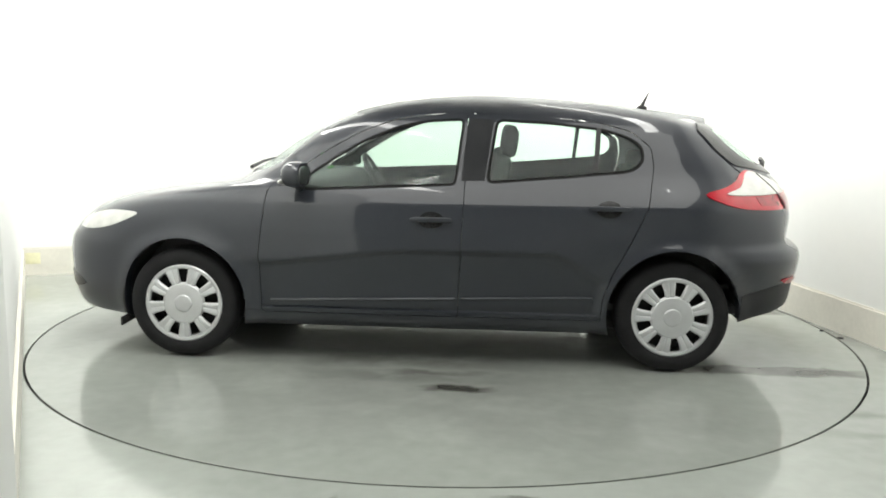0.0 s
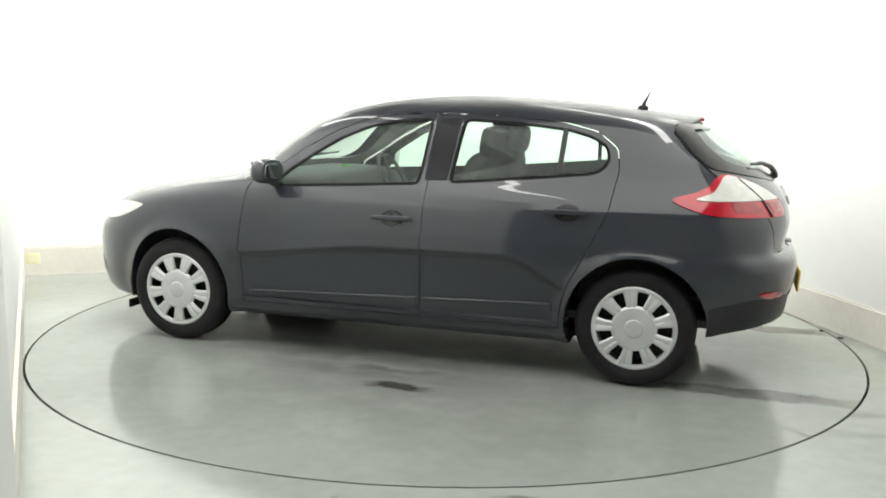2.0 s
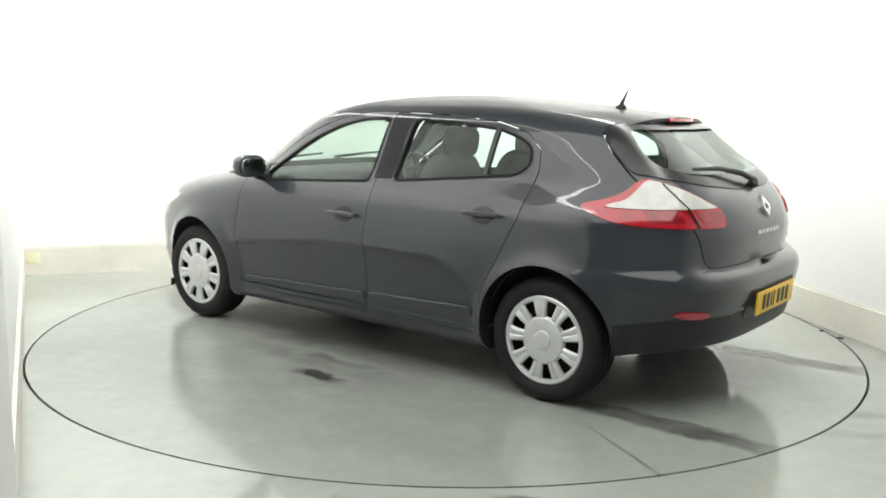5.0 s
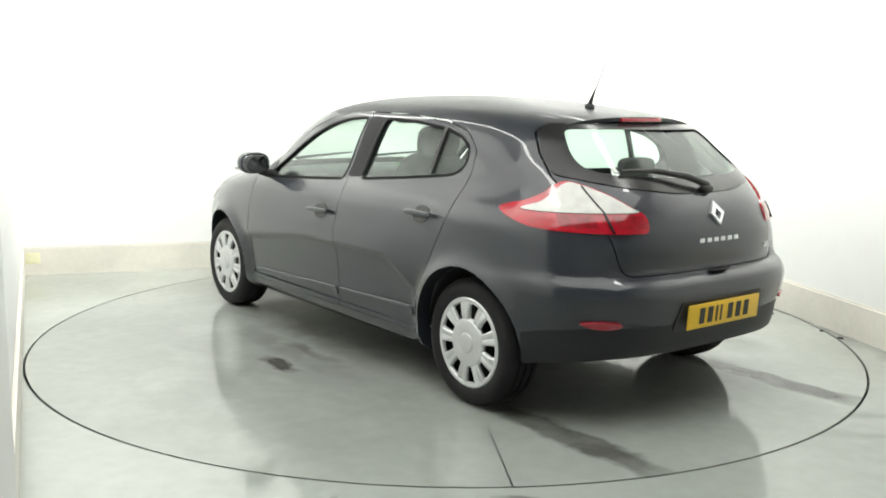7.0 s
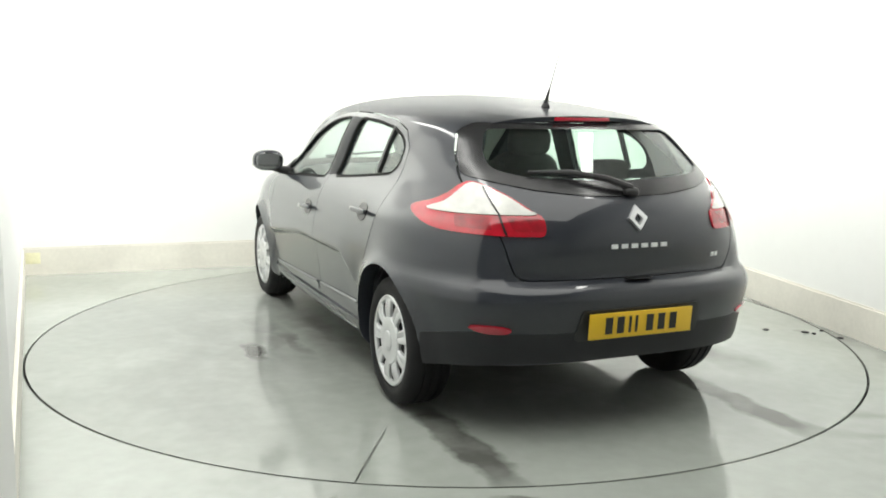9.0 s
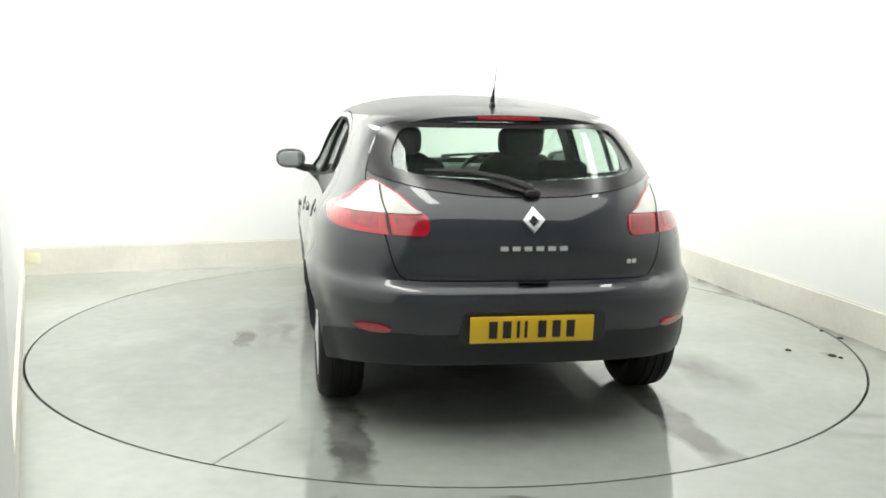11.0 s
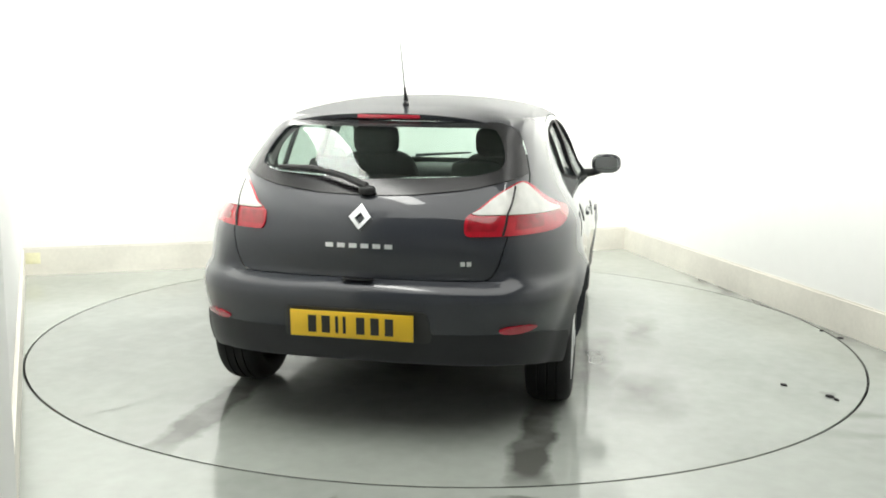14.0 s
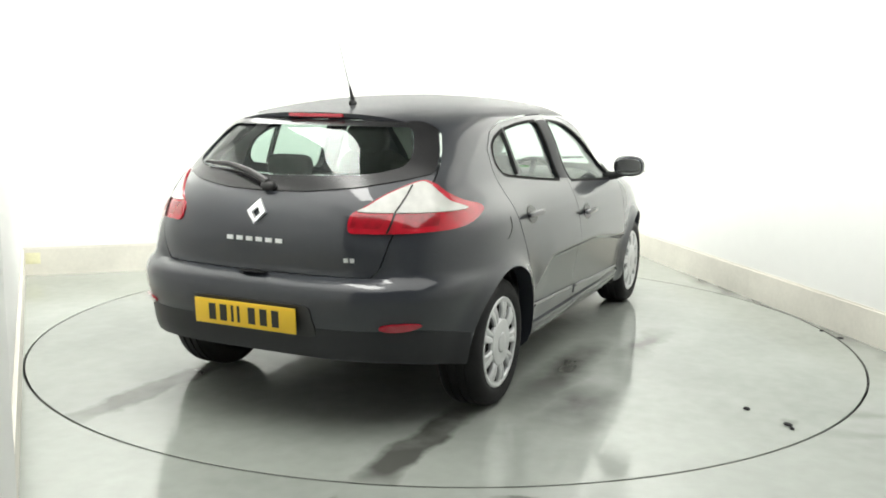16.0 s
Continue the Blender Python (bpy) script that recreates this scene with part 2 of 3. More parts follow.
def wall_run(name, a, b, kind_name, z0, z1, inset, thick, mat, label):
    """An upright slab along the line a to b, its room face moved in by inset."""
    a, b = Vector((*a, 0)), Vector((*b, 0))
    d = (b - a).normalized()
    n = Vector((d.y, -d.x, 0))  # towards the room
    bm = bmesh.new()
    p = [a - d * 0.0 + n * inset, b + n * inset, b + n * (inset - thick), a + n * (inset - thick)]
    lo = [bm.verts.new(v + Vector((0, 0, z0))) for v in p]
    hi = [bm.verts.new(v + Vector((0, 0, z1))) for v in p]
    bm.faces.new(lo), bm.faces.new(hi)
    for i in range(4):
        bm.faces.new((lo[i], lo[(i + 1) % 4], hi[(i + 1) % 4], hi[i]))
    top = [e for e in bm.edges if all(v.co.z > z1 - 1e-4 for v in e.verts)]
    if kind_name == "baseboard":
        bmesh.ops.bevel(bm, geom=top, offset=0.012, segments=2, affect="EDGES")
    return tagged(mesh_object(name, bm, mat, smooth=40), label, "wall" if kind_name == "wall" else "baseboard", kind="structure")


for i, wname in enumerate(("wall_back", "wall_right", "wall_south", "wall_west", "wall_return", "wall_left")):
    a, b = CORNERS[i], CORNERS[(i + 1) % 6]
    if i in (2, 3):
        wall_run(wname, a, b, "wall", -0.02, HIGH, 0.0, THICK, WALL, "plain white painted wall behind the camera")
    else:
        wall_run(wname, a, b, "wall", -0.02, 2.45, 0.0, THICK, WALL, "smooth white painted studio wall")
        # out of view: a grey band added so the car roof reflects less white
        wall_run("wall_dimmer", a, b, "wall", 2.45, HIGH, 0.0, THICK, DIMWALL, "unseen grey upper wall, added to dim the car's reflections")
    if i in (0, 1, 5):
        wall_run("baseboard", a, b, "baseboard", 0.0, 0.225, 0.022, 0.02, PLINTH, "cream painted low plinth along the wall")

# a faded yellow mark stuck on the plinth by the corner
bm = bmesh.new()
box(bm, 0, 0, 0, 0.11, 0.003, 0.09, None, 0.001)
tape = mesh_object("tape_mark", bm, PALEYELLOW)
tape.matrix_world = pose(-3.312, 1.488, 0.14, 0, 0, math.degrees(math.atan2(1.96, 5.2)))
tagged(tape, "faded pale yellow tape stuck on the cream plinth", "tape")

bm = bmesh.new()
box(bm, 0, -2.5, HIGH + 0.05, 10.5, 13, 0.1)
tagged(mesh_object("ceiling", bm, CEIL, smooth=0), "plain dark grey studio ceiling", "ceiling", kind="structure")

# floor: one sheet with a round opening for the turning plate
bm = bmesh.new()
N = 192
inner = [bm.verts.new(((RIM + 0.013) * math.cos(2 * math.pi * i / N), (RIM + 0.013) * math.sin(2 * math.pi * i / N), 0)) for i in range(N)]
lip = [bm.verts.new((v.co.x, v.co.y, -0.06)) for v in inner]
far = [bm.verts.new((12 * math.cos(2 * math.pi * i / N), 12 * math.sin(2 * math.pi * i / N) - 1.0, 0)) for i in range(N)]
for i in range(N):
    j = (i + 1) % N
    bm.faces.new((inner[i], far[i], far[j], inner[j]))
    bm.faces.new((lip[i], inner[i], inner[j], lip[j]))
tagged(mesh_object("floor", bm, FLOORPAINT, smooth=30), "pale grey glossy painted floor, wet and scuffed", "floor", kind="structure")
bm = bmesh.new()
lathe(bm, [(0, -0.062), (RIM + 0.2, -0.062), (RIM + 0.2, -0.08), (0, -0.08)], Matrix.Identity(4), 64)
tagged(mesh_object("turntable_pit", bm, PIT, smooth=0), "dark pit under the turning plate", "pit", kind="structure")


def build_turntable():
    root = new("turntable")
    tagged(root, "round grey turntable with wet tyre tracks, flush in the floor", "turntable")
    # one plate with two narrow slits that run in from the rim
    slits = [(-92.0, 2.10), (147.95, 1.86)]
    pts = []
    deg = -180.0
    for at, depth in slits + [(540.0, 0.0)]:
        while deg < min(at - 0.4, 180.0):
            pts.append((RIM, deg))
            deg += 1.5
        if at < 180:
            h = math.degrees(0.003 / RIM)
            pts += [(RIM, at - h), (depth, at - h), (depth, at + h), (RIM, at + h)]
            deg = at + 1.2
    pts = [Vector((r * math.cos(radians(q)), r * math.sin(radians(q)), 0)) for r, q in pts]
    bm = bmesh.new()
    top = [bm.verts.new(p) for p in pts]
    low = [bm.verts.new(p + Vector((0, 0, -0.012))) for p in pts]
    bm.faces.new(top)
    bm.faces.new(low)
    for i in range(len(pts)):
        j = (i + 1) % len(pts)
        bm.faces.new((top[i], top[j], low[j], low[i]))
    bmesh.ops.triangulate(bm, faces=[f for f in bm.faces if len(f.verts) > 4])
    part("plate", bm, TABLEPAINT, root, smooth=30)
    bm = bmesh.new()
    lathe(bm, [(0, -0.02), (RIM - 0.05, -0.02), (RIM - 0.05, -0.05), (0, -0.05)], Matrix.Identity(4), 64)
    part("frame", bm, PIT, root, smooth=0)
    # two crumbs of grit stuck on the plate
    for gx, gy, r in ((-0.773, -1.915, 0.021), (-0.915, -2.108, 0.026), (-0.965, -2.128, 0.014)):
        bm = bmesh.new()
        blob(bm, gx, gy, 0.004, r, r * 0.7, 0.007, 1.0, pose(0, 0, 0, 0, 0, 40), 9, 5)
        part("grit", bm, RUBBER, root, "dark crumb of grit")
    return root


turntable = build_turntable()
for gx, gy, r in ((2.462, -0.105, 0.022), (2.418, 0.075, 0.014)):
    bm = bmesh.new()
    blob(bm, gx, gy, 0.004, r, r * 0.55, 0.007, 1.0, None, 9, 5)
    tagged(mesh_object("debris_chip", bm, RUBBER), "small dark chip of debris on the floor", "debris", "chips by the wall")

# ---- the car: x forward, y to its left, z up, middle of the wheelbase at the origin ----
def curve(rows):
    """A smooth monotone curve through (z, value) rows."""
    z, v = np.array(rows, float).T
    h = np.diff(z)
    s = np.diff(v) / h
    m = np.zeros(len(z))
    m[0], m[-1] = s[0], s[-1]
    for i in range(1, len(z) - 1):
        if s[i - 1] * s[i] > 0:
            m[i] = 2 * s[i - 1] * s[i] / (s[i - 1] + s[i])

    def f(q):
        q = min(max(q, z[0]), z[-1])
        i = min(int(np.searchsorted(z, q, side="right")) - 1, len(h) - 1)
        t = (q - z[i]) / h[i]
        return float(v[i] * (1 + 2 * t) * (1 - t) ** 2 + m[i] * h[i] * t * (1 - t) ** 2 + v[i + 1] * t * t * (3 - 2 * t) + m[i + 1] * h[i] * t * t * (t - 1))
    return f


TOP = 1.458
REAR = curve([(0.19, -1.90), (0.25, -1.99), (0.36, -2.06), (0.47, -2.078), (0.50, -2.092), (0.56, -2.104), (0.60, -2.106), (0.635, -2.100), (0.662, -2.080), (0.69, -2.036), (0.74, -2.046), (0.82, -2.058), (0.90, -2.042), (0.97, -2.008), (1.03, -1.955), (1.09, -1.885), (1.184, -1.762), (1.30, -1.605), (1.335, -1.525), (1.362, -1.41), (1.390, -1.24), (1.412, -1.08), (1.432, -0.88), (1.446, -0.67), (1.454, -0.50), (TOP, -0.40)])
FRONT = curve([(0.19, 2.12), (0.25, 2.16), (0.36, 2.186), (0.5, 2.19), (0.60, 2.175), (0.68, 2.12), (0.76, 2.03), (0.83, 1.905), (0.885, 1.735), (0.92, 1.56), (0.95, 1.36), (0.972, 1.17), (0.99, 1.09), (1.03, 1.03), (1.069, 0.97), (1.199, 0.79), (1.281, 0.65), (1.353, 0.47), (1.408, 0.25), (1.436, 0.05), (1.452, -0.13), (TOP, -0.22)])
WIDE = curve([(0.19, 0.79), (0.23, 0.835), (0.30, 0.857), (0.40, 0.868), (0.52, 0.880), (0.62, 0.891), (0.70, 0.892), (0.78, 0.884), (0.86, 0.868), (0.905, 0.851), (0.95, 0.829), (1.0, 0.800), (1.05, 0.773), (1.2, 0.718), (1.30, 0.672), (1.345, 0.637), (1.385, 0.575), (1.415, 0.485), (1.437, 0.365), (1.451, 0.22), (TOP, 0.05)])
NREAR = curve([(0.19, 3.6), (0.6, 3.6), (0.72, 3.2), (0.9, 3.0), (1.1, 3.3), (1.3, 3.6), (TOP, 2.6)])
NFRONT = curve([(0.19, 3.4), (0.6, 3.4), (0.9, 3.6), (0.98, 3.6), (1.1, 3.0), (1.3, 3.0), (TOP, 2.5)])
MIDDLE = -0.30
# the corner posts stand proud of the tailgate's step
POST = curve([(0.60, -2.106), (0.66, -2.092), (0.72, -2.080), (0.80, -2.068), (0.90, -2.044), (0.97, -2.008)])
AXLES, AXLE_Z = (1.3205, -1.3205), 0.303


def ring_shape(z, cut=0.0):
    """Ends, half width, the starts of the rounded ends and their squareness at a height."""
    xr, xf, w = REAR(z) + cut, FRONT(z) - cut, max(0.01, WIDE(z) - cut)
    cap = 0.95 - 0.15 * step01((z - 0.95) / 0.2)
    m1 = xr + min(cap, (MIDDLE - xr) * 0.96)
    m2 = MIDDLE + min(0.8, (xf - MIDDLE) * 0.55)
    return xr, xf, w, m1, m2, NREAR(z), NFRONT(z)


@functools.lru_cache(maxsize=None)
def ring_table(key, cut):
    """The left half of the outline at a height: front end, side, rear end."""
    z = key / 1e5
    xr, xf, w, m1, m2, nr, nf = ring_shape(z, cut)
    a = np.linspace(0, math.pi / 2, 420)
    c, s = np.cos(a), np.sin(a)
    rf, rr = (c ** nf + s ** nf) ** (-1 / nf), (c ** nr + s ** nr) ** (-1 / nr)
    xs = np.concatenate([m2 + (xf - m2) * rf * c, np.linspace(m2, m1, 122)[1:-1], m1 - (m1 - xr) * (rr * c)[::-1]])
    ys = np.concatenate([w * rf * s, np.full(120, w), w * (rr * s)[::-1]])
    if 0.60 < z < 0.97 and not cut:
        k = np.clip((ys - 0.55) / 0.15, 0, 1)
        k = k * k * (3 - 2 * k) * np.clip((m1 - xs) / (m1 - xr), 0, 1) ** 3
        xs = xs + (POST(z) - REAR(z)) * k
    # the sides draw in towards both ends, the cabin more than the doors
    back = np.clip(-0.2 - xs, 0, None) / 1.8
    fore = np.clip(xs - 0.2, 0, None) / 1.8
    ys = ys * (1 - (0.025 + 0.05 * step01((z - 0.93) / 0.3)) * back ** 2 - 0.02 * fore ** 2)
    ys[0] = ys[-1] = 0.0
    return xs, ys


def step01(t):
    t = min(1.0, max(0.0, t))
    return t * t * (3 - 2 * t)


def scallop(x, z):
    """The lip and the hollow along the lower doors."""
    fade = step01((1.02 - x) / 0.16) * step01((x + 1.0) / 0.13)
    if fade == 0 or not 0.3 < z < 0.95:
        return 0.0
    fall = min(1.0, max(0.0, (-0.66 - x) / 0.34))
    crease = 0.645 - 0.085 * step01(x) - 0.15 * step01(fall)
    d = (z - crease) / math.hypot(1, 0.15 / 0.34 * 6 * fall * (1 - fall))
    if d > 0:
        h = 0.013 * math.exp(-(d / 0.075) ** 1.3)
    else:
        h = 0.013 - 0.022 * step01(-d / 0.040) - 0.006 * step01((-0.03 - d) / 0.16)
    return h * fade


def flare(x, z):
    f = 0.0
    for ax in AXLES:
        d = math.hypot(x - ax, z - AXLE_Z)
        f += 0.030 * math.exp(-((d - 0.352) / (0.05 if d > 0.352 else 0.09)) ** 2)
    # the haunch over the rear wheel
    haunch = 0.013 * math.exp(-((x + 1.40) / 0.34) ** 2 - ((z - 0.89) / 0.075) ** 2)
    return (f if z < 0.85 else 0.0) + haunch + scallop(x, z)


def side_y(x, z, cut=0.0):
    """Half width of the body at x and z."""
    xs, ys = ring_table(round(z * 1e5), cut)
    y = float(np.interp(-x, -xs, ys))
    return y + (flare(x, z) if not cut else 0.0) * min(1.0, y / 0.7)


def end_x(y, z, cut=0.0, front=False):
    """The rear (or front) face of the body at y and z."""
    xs, ys = ring_table(round(z * 1e5), cut)
    if front:
        return float(np.interp(abs(y), ys[:420], xs[:420]))
    return float(np.interp(abs(y), ys[-420:][::-1], xs[-420:][::-1]))


def on_side(sign):
    def f(a, b, off):
        y = side_y(a, b)
        e = 0.01
        n = Vector(((side_y(a - e, b) - side_y(a + e, b)) / (2 * e), 1.0, (side_y(a, b - e) - side_y(a, b + e)) / (2 * e))).normalized()
        p = Vector((a, y, b)) + n * off
        return Vector((p.x, sign * p.y, p.z))
    return f


def on_end(front=False):
    sg = 1 if front else -1
    def f(a, b, off):
        e = 0.008
        x = end_x(a, b, 0, front)
        n = Vector((sg, -sg * (end_x(a + e, b, 0, front) - end_x(a - e, b, 0, front)) / (2 * e) * 1.0, -sg * (end_x(a, b + e, 0, front) - end_x(a, b - e, 0, front)) / (2 * e)))
        n.y, n.z = n.y * 1.0, n.z * 1.0
        n = Vector((sg * 1.0, n.y, n.z)).normalized()
        return Vector((x, a, b)) + n * off
    return f


def on_corner(sign, pivot, front=False):
    """Angles round a pivot on the centre line, in degrees from straight back (or ahead)."""
    sg = 1 if front else -1
    def spot(a, z):
        c, s = math.cos(radians(a)), math.sin(radians(a))
        lo, hi = 0.0, 1.6
        for _ in range(26):
            mid = (lo + hi) / 2
            x, y = pivot + sg * c * mid, s * mid
            xr, xf = REAR(z), FRONT(z)
            inside = xr < x < xf and abs(y) < side_y(x, z)
            lo, hi = (mid, hi) if inside else (lo, mid)
        return Vector((pivot + sg * c * lo, s * lo, z))
    def f(a, b, off):
        p = spot(a, b)
        u = spot(a + 1, b) - spot(a - 1, b)
        v = spot(a, b + 0.008) - spot(a, b - 0.008)
        n = u.cross(v).normalized()
        if n.dot(Vector((p.x - pivot, p.y, 0))) < 0:
            n = -n
        p = p + n * off
        return Vector((p.x, sign * p.y, p.z))
    return f


def rounded(pts, per=6):
    """A closed smooth outline through a few points."""
    out, n = [], len(pts)
    for i in range(n):
        p0, p1, p2, p3 = (np.array(pts[(i + k - 1) % n], float) for k in range(4))
        for k in range(per):
            t = k / per
            out.append(tuple(0.5 * (2 * p1 + (p2 - p0) * t + (2 * p0 - 5 * p1 + 4 * p2 - p3) * t * t + (3 * p1 - p0 - 3 * p2 + p3) * t ** 3)))
    return out


def softened(pts, r=0.02, seg=4):
    """A straight-edged outline with rounded corners."""
    out, n = [], len(pts)
    for i in range(n):
        a, p, b = (np.array(pts[(i + k) % n], float) for k in (-1, 0, 1))
        ra, rb = min(r, np.linalg.norm(a - p) * 0.45), min(r, np.linalg.norm(b - p) * 0.45)
        q0, q1 = p + (a - p) / np.linalg.norm(a - p) * ra, p + (b - p) / np.linalg.norm(b - p) * rb
        for k in range(seg + 1):
            t = k / seg
            out.append(tuple((1 - t) ** 2 * q0 + 2 * t * (1 - t) * p + t * t * q1))
    return out


def grown(pts, d):
    """The outline moved outwards by d."""
    p = np.array(pts, float)
    area = sum(p[i][0] * p[(i + 1) % len(p)][1] - p[(i + 1) % len(p)][0] * p[i][1] for i in range(len(p)))
    sg = 1 if area > 0 else -1
    out = []
    for i in range(len(p)):
        t = p[(i + 1) % len(p)] - p[i - 1]
        n = np.array((t[1], -t[0])) * sg / max(1e-9, np.hypot(*t))
        out.append(tuple(p[i] + n * d))
    return out


def patch(outline, put, off, thick, step, step2=None):
    """A panel of the given outline in two coordinates, laid on a surface by put()."""
    flat = bmesh.new()
    flat.faces.new([flat.verts.new((a, b, 0)) for a, b in outline])
    for axis, st in ((0, step), (1, step2 or step)):
        lo, hi = min(p[axis] for p in outline), max(p[axis] for p in outline)
        k = math.floor(lo / st) + 1
        while k * st < hi - 1e-6:
            co, no = [0, 0, 0], [0, 0, 0]
            co[axis], no[axis] = k * st, 1
            bmesh.ops.bisect_plane(flat, geom=flat.verts[:] + flat.edges[:] + flat.faces[:], plane_co=co, plane_no=no, dist=1e-5)
            k += 1
    flat.verts.index_update()
    bm = bmesh.new()
    top = [bm.verts.new(put(v.co.x, v.co.y, off)) for v in flat.verts]
    low = [bm.verts.new(put(v.co.x, v.co.y, off - thick)) for v in flat.verts]
    for f in flat.faces:
        ids = [v.index for v in f.verts]
        bm.faces.new([top[i] for i in ids])
        bm.faces.new([low[i] for i in reversed(ids)])
    for e in flat.edges:
        if e.is_boundary:
            i, j = e.verts[0].index, e.verts[1].index
            bm.faces.new((top[i], top[j], low[j], low[i]))
    flat.free()
    return bm


def prism(outline, axis, lo, hi):
    """A cutter: an outline in (x, z) drawn along y, or in (y, z) drawn along x."""
    bm = bmesh.new()
    def at(p, d):
        return (p[0], d, p[1]) if axis == "y" else (d, p[0], p[1])
    a = [bm.verts.new(at(p, lo)) for p in outline]
    b = [bm.verts.new(at(p, hi)) for p in outline]
    bm.faces.new(a), bm.faces.new(b)
    for i in range(len(a)):
        j = (i + 1) % len(a)
        bm.faces.new((a[i], a[j], b[j], b[i]))
    bmesh.ops.recalc_face_normals(bm, faces=bm.faces)
    return bm


def carve(bm, cutters, mats=1):
    """Take each cutter out of the solid."""
    me = bpy.data.meshes.new("work")
    bmesh.ops.recalc_face_normals(bm, faces=bm.faces) if mats == 1 else None
    bm.to_mesh(me)
    bm.free()
    ob = new("work", me)
    tools = []
    for c in cutters:
        cm = bpy.data.meshes.new("cut")
        c.to_mesh(cm)
        c.free()
        co = new("cut", cm)
        tools.append(co)
        mod = ob.modifiers.new("cut", "BOOLEAN")
        mod.operation, mod.solver, mod.object = "DIFFERENCE", "EXACT", co
    dg = bpy.context.evaluated_depsgraph_get()
    out = bmesh.new()
    out.from_mesh(ob.evaluated_get(dg).to_mesh())
    for o in [ob] + tools:
        d = o.data
        bpy.data.objects.remove(o)
        bpy.data.meshes.remove(d)
    return out


def ring_points(z, cut, count):
    xs, ys = ring_table(round(z * 1e5), cut)
    s = np.concatenate([[0], np.cumsum(np.hypot(np.diff(xs), np.diff(ys)))])
    q = np.linspace(0, s[-1], count)
    xs, ys = np.interp(q, s, xs), np.interp(q, s, ys)
    ys[0] = ys[-1] = 0
    half = [(x, y + (flare(x, z) * min(1.0, y / 0.7) if not cut else 0)) for x, y in zip(xs, ys)]
    return half + [(x, -y) for x, y in half[-2:0:-1]]


def hull(bm, levels, cut, count, lift=None, mat=0):
    rings = [[bm.verts.new((x, y, lift(z) if lift else z)) for x, y in ring_points(z, cut, count)] for z in levels]
    fs = [bm.faces.new(rings[0]), bm.faces.new(rings[-1])]
    for a, b in zip(rings, rings[1:]):
        for i in range(len(a)):
            j = (i + 1) % len(a)
            fs.append(bm.faces.new((a[i], a[j], b[j], b[i])))
    for f in fs:
        f.material_index = mat
    return fs


def levels(lo, hi, count):
    """Heights packed where the skin lies flat: along the bonnet and the roof."""
    zs = np.linspace(lo, hi, 1200)
    rate = [math.hypot(1, 0.55 * (abs(FRONT(z + 0.002) - FRONT(z - 0.002)) + abs(REAR(z + 0.002) - REAR(z - 0.002)) + abs(WIDE(z + 0.002) - WIDE(z - 0.002))) / 0.004) for z in zs]
    rate = [r + (5.0 if 0.575 < z < 0.655 else 0.0) for r, z in zip(rate, zs)]
    s = np.concatenate([[0], np.cumsum(np.array(rate[1:]))])
    return [float(v) for v in np.interp(np.linspace(0, s[-1], count), s, zs)]


FRONT_WINDOW = softened([(0.64, 0.945), (-0.15, 0.985), (-0.187, 1.318), (-0.01, 1.308), (0.09, 1.291), (0.19, 1.263), (0.332, 1.203), (0.486, 1.112), (0.62, 1.022), (0.68, 0.965)], 0.025)
REAR_WINDOW = softened([(-0.325, 0.998), (-0.372, 1.318), (-0.66, 1.305), (-0.93, 1.276), (-1.06, 1.240), (-1.135, 1.195), (-1.145, 1.115), (-1.08, 1.068), (-0.74, 1.034)], 0.035)
FRONT_DOOR = softened([(0.885, 0.275), (0.89, 0.60), (0.85, 0.93), (0.81, 0.985), (0.66, 1.07), (0.51, 1.165), (0.35, 1.252), (0.20, 1.308), (0.09, 1.331), (-0.02, 1.345), (-0.21, 1.352), (-0.205, 1.0), (-0.178, 0.275)], 0.02)
REAR_DOOR = softened([(-0.182, 0.275), (-0.209, 1.0), (-0.214, 1.352), (-0.55, 1.344), (-0.90, 1.317), (-1.08, 1.272), (-1.185, 1.19), (-1.20, 1.09), (-1.165, 0.88), (-1.08, 0.70), (-0.985, 0.52), (-0.945, 0.40), (-0.935, 0.275)], 0.02)
TAILGATE = softened([(-0.53, 0.687), (0.53, 0.687), (0.565, 0.75), (0.595, 0.87), (0.635, 0.99), (0.655, 1.075), (0.625, 1.18), (0.575, 1.285), (0.50, 1.318), (-0.50, 1.318), (-0.575, 1.285), (-0.625, 1.18), (-0.655, 1.075), (-0.635, 0.99), (-0.595, 0.87), (-0.565, 0.75)], 0.035)
BACKLIGHT = softened([(-0.44, 1.100), (0.0, 1.082), (0.44, 1.100), (0.55, 1.130), (0.54, 1.20), (0.49, 1.295), (-0.49, 1.295), (-0.54, 1.20), (-0.55, 1.130)], 0.04)
BACKBLACK = softened([(-0.42, 1.047), (-0.20, 1.024), (0.0, 1.018), (0.20, 1.024), (0.42, 1.047), (0.55, 1.073), (0.645, 1.100), (0.625, 1.175), (0.572, 1.285), (0.50, 1.318), (-0.50, 1.318), (-0.572, 1.285), (-0.625, 1.175), (-0.645, 1.100), (-0.55, 1.073)], 0.02)
WINDSCREEN = softened([(-0.66, 1.02), (0.66, 1.02), (0.60, 1.18), (0.49, 1.345), (0.0, 1.385), (-0.49, 1.345), (-0.60, 1.18)], 0.05)
REAR_FACE, FRONT_FACE = on_end(), on_end(True)
ARCH_R = 0.352


def arch_outline(ax, r):
    return [(ax + r * math.cos(2 * math.pi * i / 56), AXLE_Z + 0.012 + r * math.sin(2 * math.pi * i / 56)) for i in range(56)]


